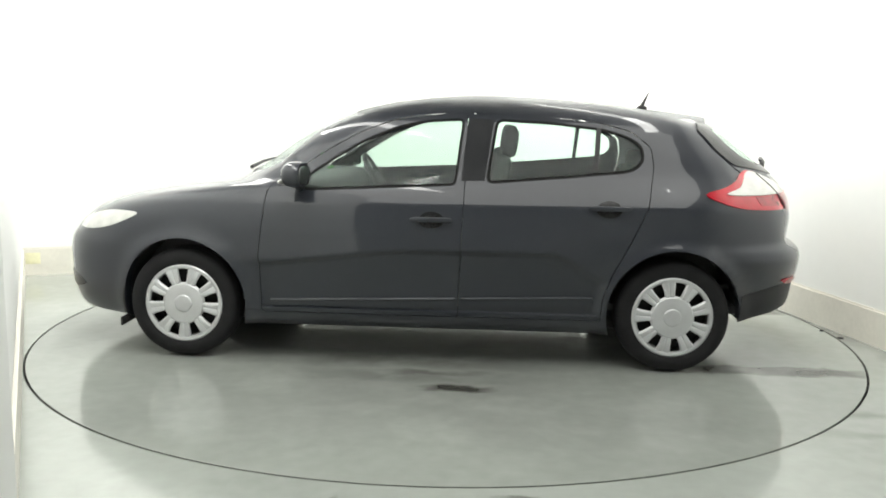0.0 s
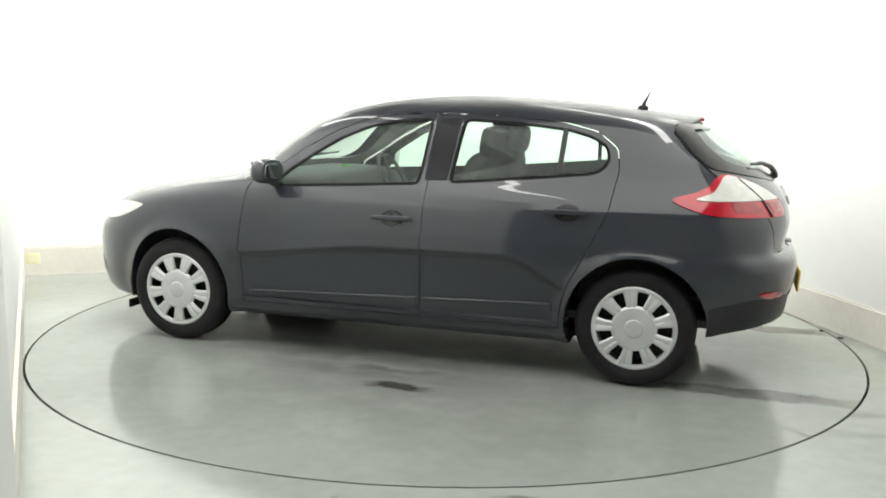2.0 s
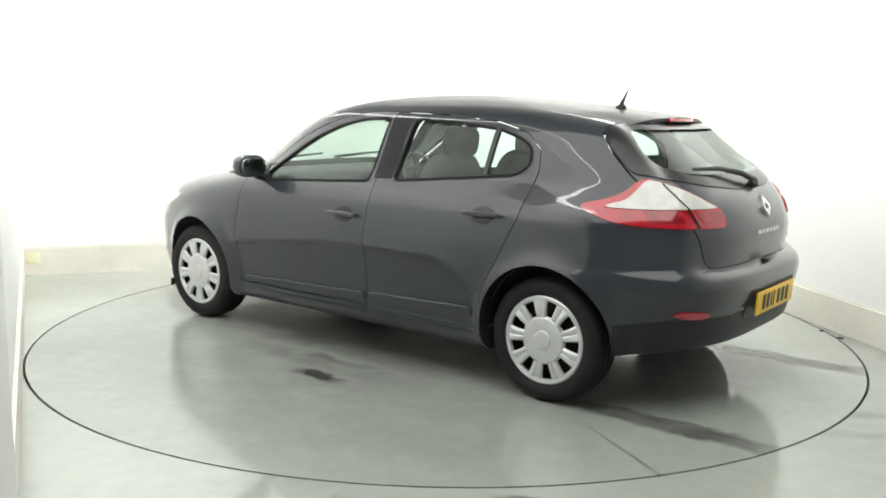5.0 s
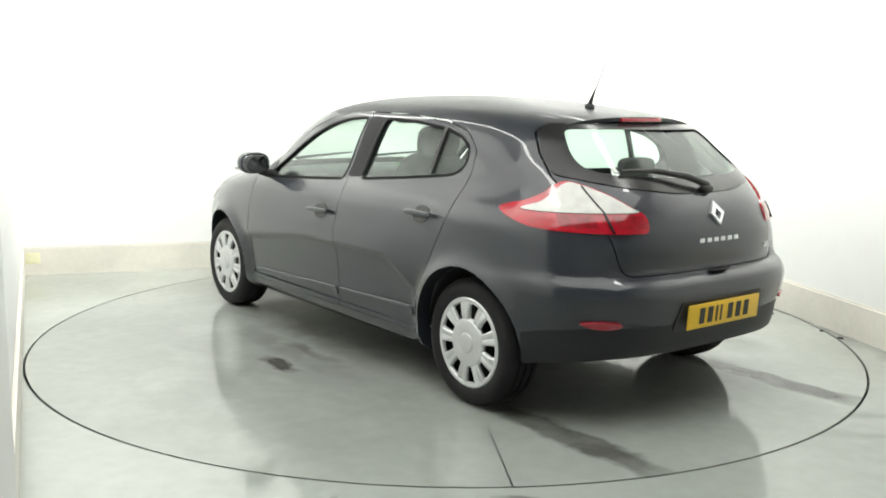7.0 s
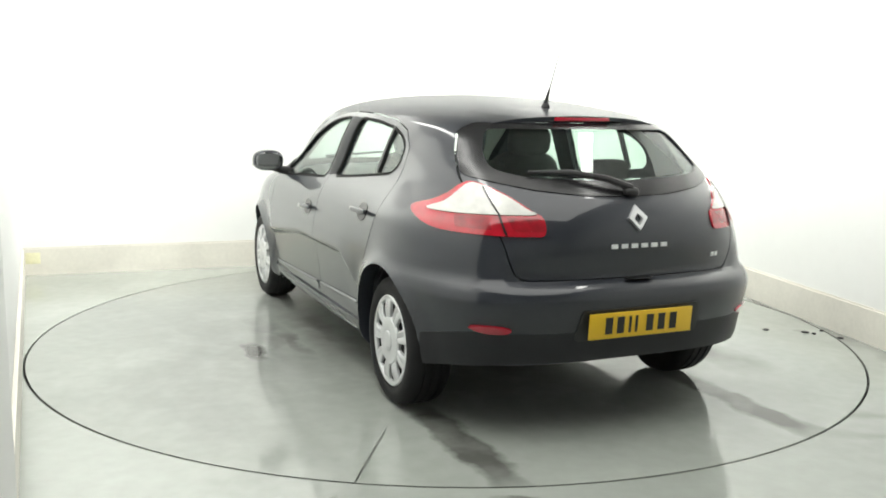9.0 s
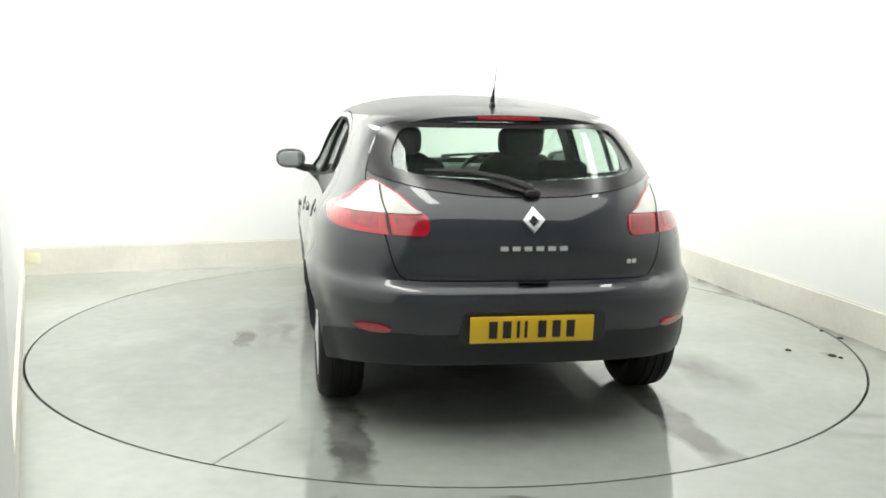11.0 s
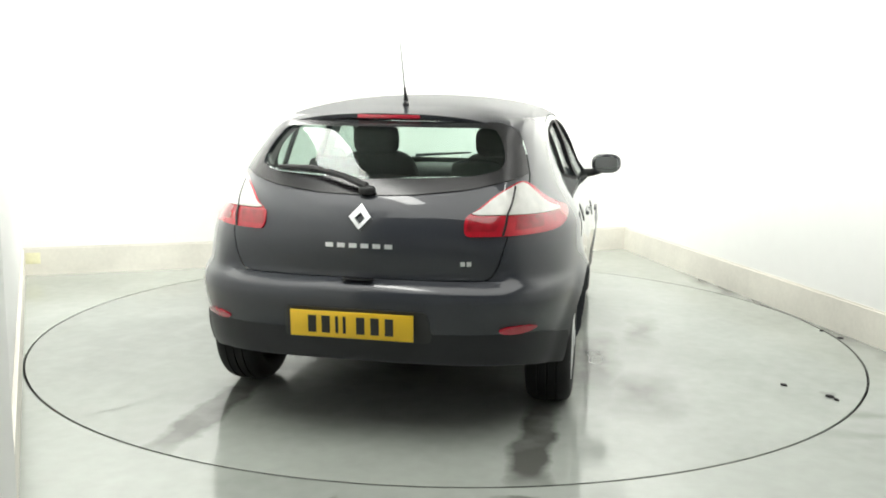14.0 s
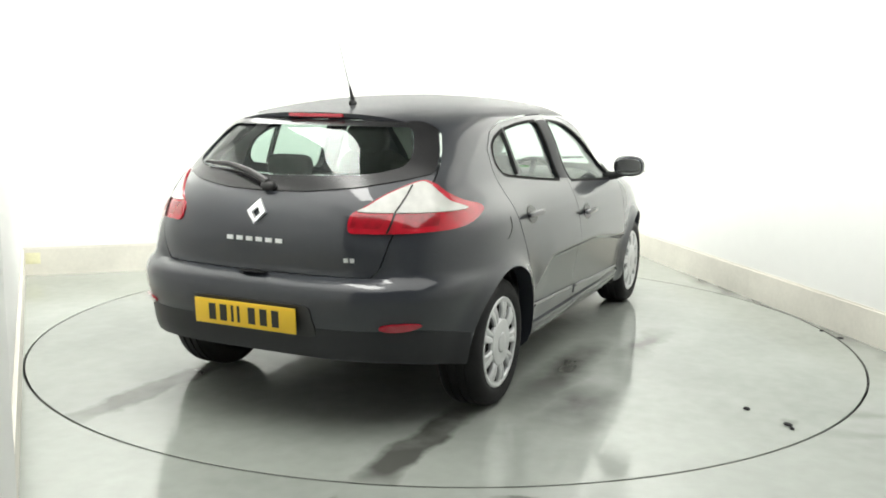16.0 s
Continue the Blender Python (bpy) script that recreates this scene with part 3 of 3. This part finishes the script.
def build_car():
    car = new("car")
    tagged(car, "dark grey metallic five-door hatchback standing on the turntable", "car")
    # body shell: outer and inner skin, then the openings
    bm = bmesh.new()
    hull(bm, levels(0.19, TOP, 132), 0.0, 140)
    bmesh.ops.recalc_face_normals(bm, faces=bm.faces)
    fs = hull(bm, levels(0.30, TOP - 0.004, 40), 0.05, 60, lambda z: z - 0.034 * min(1.0, max(0.0, (z - 1.15) / 0.25)), 1)
    bmesh.ops.recalc_face_normals(bm, faces=fs)
    bmesh.ops.reverse_faces(bm, faces=fs)
    cuts = []
    for s in (1, -1):
        for o in (FRONT_DOOR, REAR_DOOR):
            cuts.append(prism(grown(o, 0.0045), "y", s * 0.5, s * 1.2))
        for ax in AXLES:
            cuts.append(prism(arch_outline(ax, ARCH_R), "y", s * 0.56, s * 1.2))
    cuts.append(prism(grown(TAILGATE, 0.005), "x", -2.4, -1.25))
    cuts.append(prism(WINDSCREEN, "x", 0.15, 1.35))
    cuts.append(prism([(-1.25, 0.05), (-1.25, 0.27), (-1.60, 0.275), (-1.76, 0.315), (-2.3, 0.355), (-2.3, 0.05)], "y", -1.3, 1.3))
    cuts.append(prism([(1.70, 0.05), (1.70, 0.20), (2.0, 0.208), (2.4, 0.225), (2.4, 0.05)], "y", -1.3, 1.3))
    shell = carve(bm, cuts, 2)
    me = bpy.data.meshes.new("body")
    shell.to_mesh(me)
    shell.free()
    for mt in (PAINT, LINING, ROOFPAINT):
        me.materials.append(mt)
    for p in me.polygons:
        if p.material_index == 0 and p.center.z > 1.345 and p.normal.z > 0.55:
            p.material_index = 2
    me.polygons.foreach_set("use_smooth", [True] * len(me.polygons))
    me.set_sharp_from_angle(angle=radians(32))
    body = new("body", me)
    body.parent = car
    # doors
    for s in (1, -1):
        put = on_side(s)
        for outline, hole, name in ((FRONT_DOOR, FRONT_WINDOW, "front_door"), (REAR_DOOR, REAR_WINDOW, "rear_door")):
            for fine in ((0.020, 0.0071), (0.021, 0.0077), (0.030, 0.0062), (0.032, 0.0095)):
                d = carve(patch(outline, put, 0.0, 0.035, *fine), [prism(hole, "y", s * 0.4, s * 1.2)])
                if max(abs(v.co.y) for v in d.verts) < 1.0 and not any((v.co - Vector((sum(p[0] for p in hole) / len(hole), v.co.y, 1.13))).length < 0.05 for v in d.verts):
                    break
                d.free()
            door = part(name, d, PAINT, car, smooth=32)
            part("window_pane", patch(grown(hole, 0.006), put, -0.010, 0.004, 0.08), GLASS, door, "pale green tinted glass")
            ring = carve(patch(grown(hole, 0.010), put, 0.0012, 0.012, 0.055, 0.03), [prism(grown(hole, -0.004), "y", s * 0.4, s * 1.2)])
            part("window_seal", ring, SEAL, door, "black rubber seal")
            lo, hi = (-0.168, 0.845) if name == "front_door" else (-0.90, -0.198)
            rub = rub_outline(lo, hi)
            part("rub_strip", patch(rub, put, 0.011, 0.012, 0.08), PAINT, door, "protective strip along the door")
            edge = bmesh.new()
            tube(edge, [put(x, 0.398 - 0.034 * (x + 0.9), 0.008) for x in np.linspace(lo + 0.012, hi - 0.012, 14)], 0.0085, 10)
            part("strip_edge", edge, PAINT, door)
            hx, hz = (-0.035, 0.797) if name == "front_door" else (-0.965, 0.870)
            cup = rounded([(hx + 0.066 * math.cos(a * math.pi / 6), hz + 0.043 * math.sin(a * math.pi / 6)) for a in range(12)], 3)
            part("handle_cup", patch(cup, put, 0.0035, 0.005, 0.03), GLOSSBLACK, door)
            p0 = put(hx, hz, 0.028)
            hb = bmesh.new()
            blob(hb, p0.x, p0.y, p0.z, 0.112, 0.011, 0.014, 0.55)
            part("door_handle", hb, PAINT, door)
        # pillar between the windows and the quarter bar
            part("pillar_trim", patch(softened([(-0.215, 1.325), (-0.185, 1.0), (-0.31, 1.005), (-0.352, 1.322)], 0.008), put, 0.0025, 0.004, 0.05), PILLAR, car, "black pillar trim")
        part("window_bar", patch(softened([(-0.885, 1.062), (-0.91, 1.062), (-0.925, 1.29), (-0.90, 1.292)], 0.004), put, 0.002, 0.02, 0.05), TRIM, car, "black bar in the rear side window")
        # arch lip and liner
        for ax in AXLES:
            lin = bmesh.new()
            start = -14 if ax > 0 else 0
            prev = None
            for k in range(37):
                q = radians(start + (180 - 2 * start) * k / 36)
                row = [lin.verts.new((ax + r * math.cos(q), s * y, AXLE_Z + 0.012 + r * math.sin(q))) for r, y in ((0.05, 0.50), (ARCH_R + 0.002, 0.50), (ARCH_R + 0.002, 0.80), (ARCH_R + 0.010, 0.80), (ARCH_R + 0.010, 0.49), (0.05, 0.49))]
                for m in range(6) if prev else ():
                    lin.faces.new((prev[m], prev[(m + 1) % 6], row[(m + 1) % 6], row[m]))
                prev = row
            part("wheel_arch_liner", lin, TRIM, car)
        # lamps
        tail = on_corner(s, -1.3)
        red = rounded([(78, 0.955), (70, 0.987), (64.5, 1.02), (61, 1.058), (57, 1.074), (51, 1.058), (43, 1.020), (35.5, 0.966), (32, 0.935), (31.5, 0.874), (36, 0.866), (50, 0.868), (64, 0.880), (73, 0.913)], 5)
        lamp = part("tail_lamp", patch(red, tail, 0.006, 0.012, 1.5, 0.012), REDLENS, car, "red and clear wrap-around tail lamp")
        white = rounded([(70, 0.952), (64, 0.984), (61, 1.02), (58, 1.060), (54, 1.063), (44, 1.020), (37, 0.971), (34.5, 0.951), (45, 0.947), (58, 0.945)], 5)
        part("clear_lens", patch(white, tail, 0.011, 0.006, 1.5, 0.012), WHITELENS, lamp, "clear upper lens")
        for cell in ([(31.5, 0.887), (40.0, 0.887), (42.5, 0.938), (33.0, 0.938)], [(46.0, 0.888), (57.0, 0.894), (58.5, 0.940), (47.5, 0.938)]):
            part("lamp_cell", patch(softened(cell, 0.006), tail, 0.008, 0.006, 1.5, 0.012), CELLRED, lamp, "darker red lamp cell")
        part("lamp_gap", patch([(41.5, 0.868), (42.1, 0.868), (45.1, 0.95), (52.4, 1.052), (51.9, 1.055), (44.5, 0.95)], tail, 0.013, 0.01, 1.5, 0.012), GLOSSBLACK, lamp)
        part("reflector", patch(rounded([(39, 0.49), (41, 0.503), (46, 0.506), (50, 0.497), (46, 0.474), (41, 0.474)], 4), tail, 0.009, 0.012, 1.5, 0.01), DARKRED, car, "red bumper reflector")
        head = on_corner(s, 1.2, True)
        part("headlamp", patch(rounded([(63, 0.787), (52, 0.790), (43, 0.768), (36, 0.735), (34, 0.69), (40, 0.676), (50, 0.695), (59, 0.745)], 5), head, 0.004, 0.012, 3, 0.02), WHITELENS, car, "clear headlamp")
        part("fog_lamp_trim", patch(rounded([(40, 0.36), (30, 0.42), (25, 0.38), (32, 0.33)], 4), head, 0.003, 0.01, 3, 0.02), GLOSSBLACK, car)
        build_mirror(car, s)
        # mud flap ahead of the front wheel
        mf = bmesh.new()
        box(mf, 1.695, s * 0.70, 0.178, 0.012, 0.2, 0.05, None, 0.004)
        part("air_flap", mf, TRIM, car)
    # fuel flap on the right rear wing
    ff = bmesh.new()
    right = on_side(-1)
    tube(ff, [right(-1.34 + 0.075 * math.cos(k * math.pi / 18), 0.865 + 0.07 * math.sin(k * math.pi / 18), 0.0) for k in range(-8, 3)], 0.0022, 6)
    part("fuel_flap_seam", ff, SEAL, car, "dark seam round the fuel flap")
    # tailgate
    gate = carve(patch(TAILGATE, REAR_FACE, 0.0, 0.03, 0.05, 0.03), [prism(BACKLIGHT, "x", -2.4, -1.2)])
    tg = part("tailgate", gate, PAINT, car, smooth=32)
    blk = carve(patch(BACKBLACK, REAR_FACE, 0.004, 0.005, 0.03, 0.02), [prism(BACKLIGHT, "x", -2.4, -1.2)])
    part("glass_border", blk, GLOSSBLACK, tg, "black printed border of the rear window")
    part("rear_window", patch(grown(BACKLIGHT, 0.004), REAR_FACE, -0.004, 0.004, 0.05), GLASS, tg, "pale green tinted glass")
    wiper = bmesh.new()
    tube(wiper, [REAR_FACE(y, z, o) for y, z, o in ((-0.01, 1.035, 0.03), (0.10, 1.065, 0.04), (0.25, 1.098, 0.03), (0.42, 1.105, 0.022))], [0.016, 0.015, 0.012, 0.007], 8)
    wp = REAR_FACE(-0.01, 1.03, 0.015)
    blob(wiper, wp.x, wp.y, wp.z, 0.024, 0.036, 0.020, 0.8)
    part("rear_wiper", wiper, TRIM, tg, "black rear wiper arm")
    # badge: a plain upright rhombus frame, then a row of bars
    bd = carve(patch([(0.0, 0.982), (0.047, 0.932), (0.0, 0.882), (-0.047, 0.932)], REAR_FACE, 0.014, 0.014, 0.03), [prism([(0.0, 0.957), (0.022, 0.932), (0.0, 0.907), (-0.022, 0.932)], "x", -2.4, -1.8)])
    part("badge", bd, BADGE, tg, "chrome rhombus badge", smooth=25)
    for i in range(6):
        y = 0.125 - i * 0.05
        part("letter_bar", patch([(y - 0.016, 0.812), (y + 0.016, 0.812), (y + 0.016, 0.830), (y - 0.016, 0.830)], REAR_FACE, 0.004, 0.004, 0.03), BADGE, tg, "small chrome bar")
    for y in (-0.425, -0.45):
        part("letter_bar", patch([(y - 0.009, 0.748), (y + 0.009, 0.748), (y + 0.009, 0.766), (y - 0.009, 0.766)], REAR_FACE, 0.004, 0.004, 0.03), BADGE, tg, "small chrome bar")
    # spoiler with the high brake lamp
    sp = bmesh.new()
    grid = []
    for i in range(25):
        v = -1 + 2 * i / 24
        y = 0.565 * v
        col = []
        edge = -1.578 + 0.10 * v * v
        root = top_z(-1.27, y) + 0.004 - 0.012 * v ** 6
        for k in range(7):
            u = k / 6
            x = -1.27 + (edge + 1.27) * u
            col.append((x, y, root - 0.026 * u - 0.010 * u * u - 0.026 * u * v * v))
        thin = 1 - 0.85 * abs(v) ** 9
        tip = col[-1][2]
        col += [(edge + 0.004, y, tip - 0.018 * thin), (edge + 0.05, y, tip - 0.026 * thin), (-1.29, y, root - 0.05)]
        grid.append([sp.verts.new(p) for p in col])
    for a, b in zip(grid, grid[1:]):
        for k in range(len(a)):
            sp.faces.new((a[k], a[(k + 1) % len(a)], b[(k + 1) % len(a)], b[k]))
    sp.faces.new(grid[0]), sp.faces.new(grid[-1])
    part("roof_spoiler", sp, ROOFPAINT, tg)
    hl = bmesh.new()
    box(hl, -1.569, 0.0, top_z(-1.27, 0) - 0.046, 0.026, 0.29, 0.018, None, 0.004)
    part("high_brake_lamp", hl, DARKRED, tg, "red brake lamp in the spoiler")
    # windscreen and wipers
    part("windscreen", patch(grown(WINDSCREEN, 0.012), FRONT_FACE, -0.006, 0.005, 0.06), SCREEN, car, "clear windscreen glass")
    for y0 in (0.45, -0.15):
        w = bmesh.new()
        tube(w, [FRONT_FACE(y0, 1.012, 0.02), FRONT_FACE(y0 - 0.25, 1.03, 0.02), FRONT_FACE(y0 - 0.42, 1.05, 0.012)], [0.012, 0.009, 0.006], 6)
        part("windscreen_wiper", w, TRIM, car)
    # lower bumper, plate recess, plate
    bf = bmesh.new()
    box(bf, -1.60, 0, 0.44, 0.66, 1.30, 0.03, None, 0.01)
    part("boot_floor", bf, TRIM, car)
    # a darker skin over the lower bumper, its colour standing for shade
    lip = patch(softened([(-66, 0.285), (-40, 0.340), (40, 0.340), (66, 0.285), (66, 0.43), (50, 0.470), (-50, 0.470), (-66, 0.43)], 0.012), on_corner(1, -1.3), 0.002, 0.01, 2, 0.02)
    part("bumper_shade_skin", lip, BUMPER_SHADE, car, "lower bumper, coloured darker to paint in its shade")
    part("plate_recess", patch(softened([(-0.315, 0.43), (0.315, 0.43), (0.30, 0.568), (-0.30, 0.568)], 0.03), REAR_FACE, 0.006, 0.01, 0.06), TRIM, car)
    tilt = Matrix.Rotation(radians(-4), 4, "Y")
    pl = bmesh.new()
    box(pl, -2.117, 0.014, 0.4995, 0.008, 0.52, 0.111, tilt, 0.003)
    plate = part("number_plate", pl, YELLOW, car, "yellow rear plate with dark bars")
    for i, y in enumerate((0.165, 0.107, 0.060, 0.028, -0.040, -0.100, -0.160)):
        b = bmesh.new()
        box(b, -2.122, 0.014 + y, 0.500, 0.002, 0.035 if i not in (2, 3) else 0.012, 0.072, tilt)
        part("plate_bar", b, INK, plate)
    gh = bmesh.new()
    box(gh, -2.066, 0.0, 0.684, 0.03, 0.13, 0.008, None, 0.006)
    part("tailgate_grip", gh, GLOSSBLACK, car)
    # aerial
    an = bmesh.new()
    blob(an, -1.235, 0.0, top_z(-1.235, 0) + 0.008, 0.032, 0.013, 0.018, 0.9)
    tube(an, [(-1.236, 0, 1.415), (-1.252, 0, 1.45), (-1.27, 0, 1.488)], [0.013, 0.0075, 0.004], 8)
    aer = part("aerial_base", an, TRIM, car)
    an = bmesh.new()
    tube(an, [(-1.262, 0, 1.468), (-1.38, 0, 1.712)], [0.0038, 0.0026], 6)
    part("aerial_rod", an, ROD, aer, "thin black aerial rod")
    # underside
    un = bmesh.new()
    box(un, 0.0, 0, 0.20, 2.5, 1.15, 0.07, None, 0.02)
    part("underbody", un, TRIM, car)
    build_wheels(car)
    build_cabin(car)
    return car


def top_z(x, y):
    lo, hi = 1.0, TOP
    for _ in range(24):
        mid = (lo + hi) / 2
        inside = REAR(mid) < x < FRONT(mid) and side_y(x, mid) > abs(y)
        lo, hi = (mid, hi) if inside else (lo, mid)
    return lo


def rub_outline(lo, hi):
    return softened([(lo, 0.352 - 0.030 * (lo + 0.9)), (hi, 0.352 - 0.030 * (hi + 0.9)), (hi, 0.402 - 0.034 * (hi + 0.9)), (lo, 0.402 - 0.034 * (lo + 0.9))], 0.012)


def build_mirror(car, s):
    bm = bmesh.new()
    m = Matrix.Rotation(radians(-8 * s), 4, "Z")
    blob(bm, 0.665, s * 0.955, 1.028, 0.070, 0.100, 0.068, 0.78, m)
    bmesh.ops.bisect_plane(bm, geom=bm.verts[:] + bm.edges[:] + bm.faces[:], plane_co=(0.625, s * 0.955, 1.025), plane_no=m @ Vector((-1, 0, 0)), clear_outer=True)
    bmesh.ops.holes_fill(bm, edges=[e for e in bm.edges if e.is_boundary])
    shell = part("wing_mirror", bm, PAINT, car, "dark grey wing mirror")
    g = bmesh.new()
    blob(g, 0.622, s * 0.955, 1.025, 0.004, 0.084, 0.053, 0.7, m)
    part("mirror_glass", g, MIRROR, shell, "mirror glass")
    f = bmesh.new()
    tube(f, [(0.68, s * 0.80, 0.955), (0.67, s * 0.87, 0.965), (0.665, s * 0.92, 0.985)], [0.03, 0.026, 0.028], 10)
    part("mirror_foot", f, TRIM, shell)
    tri = [(0.70, 0.955), (0.80, 0.955), (0.70, 1.035), (0.67, 1.035)]
    part("mirror_corner", patch(tri, on_side(s), 0.004, 0.006, 0.05), TRIM, car)
    i = bmesh.new()
    blob(i, 0.732, s * 0.985, 0.993, 0.010, 0.062, 0.012, 0.8, m)
    part("indicator", i, WHITELENS, shell, "clear side indicator")


def build_wheels(car):
    first = None
    for ax in AXLES:
        for s in (1, -1):
            m = pose(ax, s * 0.752, AXLE_Z) @ Matrix.Rotation(radians(-90 * s), 4, "X") @ Matrix.Rotation(radians(10 if ax > 0 else 38), 4, "Z")
            if first is None:
                first = build_wheel(car)
                first.matrix_basis = m
            else:
                copy_thing(first, m)


def build_wheel(car):
    """A wheel about its own z axis, its outer side up."""
    root = new("wheel")
    root.parent = car
    bm = bmesh.new()
    w, r = 0.1, 0.303
    prof = [(0.205, w * 0.86), (0.222, w * 1.0), (0.25, w * 1.06), (0.278, w * 1.0), (0.293, w * 0.86), (0.3005, w * 0.66), (r, w * 0.45)]
    for g in (0.42, 0.0, -0.42):
        prof += [(r, w * (g + 0.06)), (r - 0.007, w * (g + 0.05)), (r - 0.007, w * (g - 0.05)), (r, w * (g - 0.06))]
    prof += [(0.3005, -w * 0.66), (0.293, -w * 0.86), (0.278, -w), (0.25, -w * 1.06), (0.222, -w), (0.205, -w * 0.86)]
    lathe(bm, prof, Matrix.Identity(4), 56, closed=True)
    part("tyre", bm, RUBBER, root, "black rubber tyre", smooth=40)
    bm = bmesh.new()
    lathe(bm, [(0.207, 0.092), (0.203, 0.092), (0.198, 0.0), (0.205, -0.08), (0.209, -0.085)], Matrix.Identity(4), 48)
    lathe(bm, [(0.0, 0.012), (0.19, 0.012), (0.19, 0.0), (0.0, 0.0)], Matrix.Identity(4), 40)
    part("rim", bm, BRAKE, root, "dark steel rim", smooth=40)
    cap = bmesh.new()
    lathe(cap, [(0.188, 0.088), (0.194, 0.097), (0.208, 0.099), (0.217, 0.092), (0.217, 0.084), (0.188, 0.082)], Matrix.Identity(4), 60, closed=True)
    wc = part("wheel_cover", cap, SILVER, root, "silver plastic wheel cover", smooth=40)
    hub = bmesh.new()
    lathe(hub, [(0.0, 0.112), (0.030, 0.111), (0.044, 0.108), (0.048, 0.104), (0.080, 0.105), (0.106, 0.102), (0.116, 0.094), (0.116, 0.082), (0.0, 0.08)], Matrix.Identity(4), 48)
    part("hub_disc", hub, SILVER, wc, smooth=25)
    for i in range(9):
        b = bmesh.new()
        rot = Matrix.Rotation(2 * math.pi * i / 9, 4, "Z")
        lo, hi = [], []
        # a spoke with a shallow groove, wider at its outer end
        for rr, hw, zz in ((0.108, 0.0255, 0.099), (0.135, 0.028, 0.103), (0.163, 0.032, 0.102), (0.192, 0.040, 0.096)):
            lo.append([b.verts.new(rot @ Vector((rr, hw * t, zz - (0.004 if t == 0 else 0.006 if abs(t) == 1 else 0)))) for t in (-1, -0.75, -0.25, 0, 0.25, 0.75, 1)])
            hi.append([b.verts.new(rot @ Vector((rr, hw * t, 0.083))) for t in (-1, 1)])
        for k in range(3):
            for q in range(6):
                b.faces.new((lo[k][q], lo[k][q + 1], lo[k + 1][q + 1], lo[k + 1][q]))
            b.faces.new((lo[k][0], lo[k + 1][0], hi[k + 1][0], hi[k][0]))
            b.faces.new((lo[k][6], lo[k + 1][6], hi[k + 1][1], hi[k][1]))
        part("spoke", b, SILVER, wc, smooth=25)
    return root


def build_cabin(car):
    fl = bmesh.new()
    box(fl, -0.35, 0, 0.33, 2.9, 1.5, 0.04, None, 0.01)
    part("cabin_floor", fl, CABIN, car)
    db = bmesh.new()
    blob(db, 0.78, 0, 0.86, 0.30, 0.72, 0.13, 0.45, None, 28, 12)
    part("dashboard", db, CABIN, car, "dark plastic dashboard")
    sh = bmesh.new()
    box(sh, -1.55, 0, 0.93, 0.50, 1.12, 0.02, None, 0.008)
    part("parcel_shelf", sh, FABRIC, car)
    for s in (1, -1):
        st = new("front_seat")
        st.parent = car
        b = bmesh.new()
        blob(b, 0.0, s * 0.36, 0.55, 0.26, 0.25, 0.10, 0.5)
        part("cushion", b, FABRIC, st)
        b = bmesh.new()
        blob(b, -0.33, s * 0.36, 0.83, 0.075, 0.245, 0.31, 0.55, Matrix.Rotation(radians(-14), 4, "Y"))
        part("backrest", b, FABRIC, st)
        b = bmesh.new()
        blob(b, -0.44, s * 0.36, 1.195, 0.05, 0.135, 0.085, 0.55, Matrix.Rotation(radians(-8), 4, "Y"))
        part("headrest", b, FABRIC, st)
        for q in (0.05, -0.05):
            b = bmesh.new()
            tube(b, [(-0.40, s * 0.36 + q, 1.09), (-0.43, s * 0.36 + q, 1.15)], 0.006)
            part("headrest_post", b, CHROME, st)
    bench = new("rear_bench")
    bench.parent = car
    b = bmesh.new()
    blob(b, -0.85, 0, 0.55, 0.26, 0.62, 0.10, 0.4)
    part("cushion", b, FABRIC, bench)
    b = bmesh.new()
    blob(b, -1.16, 0, 0.80, 0.075, 0.60, 0.25, 0.4, Matrix.Rotation(radians(-18), 4, "Y"))
    part("backrest", b, FABRIC, bench)
    for y in (0.36, -0.36):
        b = bmesh.new()
        blob(b, -1.255, y, 1.075, 0.045, 0.125, 0.06, 0.5)
        part("headrest", b, FABRIC, bench)
    # steering wheel sits on the car's right
    m = pose(0.42, -0.36, 0.90, 0, -62, 0)
    b = bmesh.new()
    lathe(b, [(0.185 + 0.014 * math.cos(a * math.pi / 4), 0.014 * math.sin(a * math.pi / 4)) for a in range(8)], m, 32, closed=True)
    sw = part("steering_wheel", b, CABIN, car, "black steering wheel")
    b = bmesh.new()
    blob(b, 0, 0, 0, 0.07, 0.07, 0.03, 0.7)
    box(b, 0, 0, -0.005, 0.34, 0.035, 0.014, None, 0.004)
    bmesh.ops.transform(b, matrix=m, verts=b.verts)
    part("steering_hub", b, CABIN, sw)
    b = bmesh.new()
    blob(b, 0.36, 0, 1.31, 0.014, 0.11, 0.03, 0.7)
    part("interior_mirror", b, CABIN, car)
    b = bmesh.new()
    box(b, 0.70, -0.20, 0.985, 0.02, 0.12, 0.03, Matrix.Rotation(radians(30), 4, "Y"), 0.004)
    part("permit_card", b, GREEN, car, "green card on the dashboard")


car = build_car()


def motions():
    turn, drive = [], []
    for k in range(17):
        th = radians(TURN0 + RATE * k)
        c, s = math.cos(th), math.sin(th)
        turn.append((float(k), pose(0, 0, 0, 0, 0, math.degrees(th))))
        drive.append((float(k), pose(c * AX - s * AY, s * AX + c * AY, 0.001, 0, 0, math.degrees(th))))
    walk(turntable, turn)
    walk(car, drive)


motions()
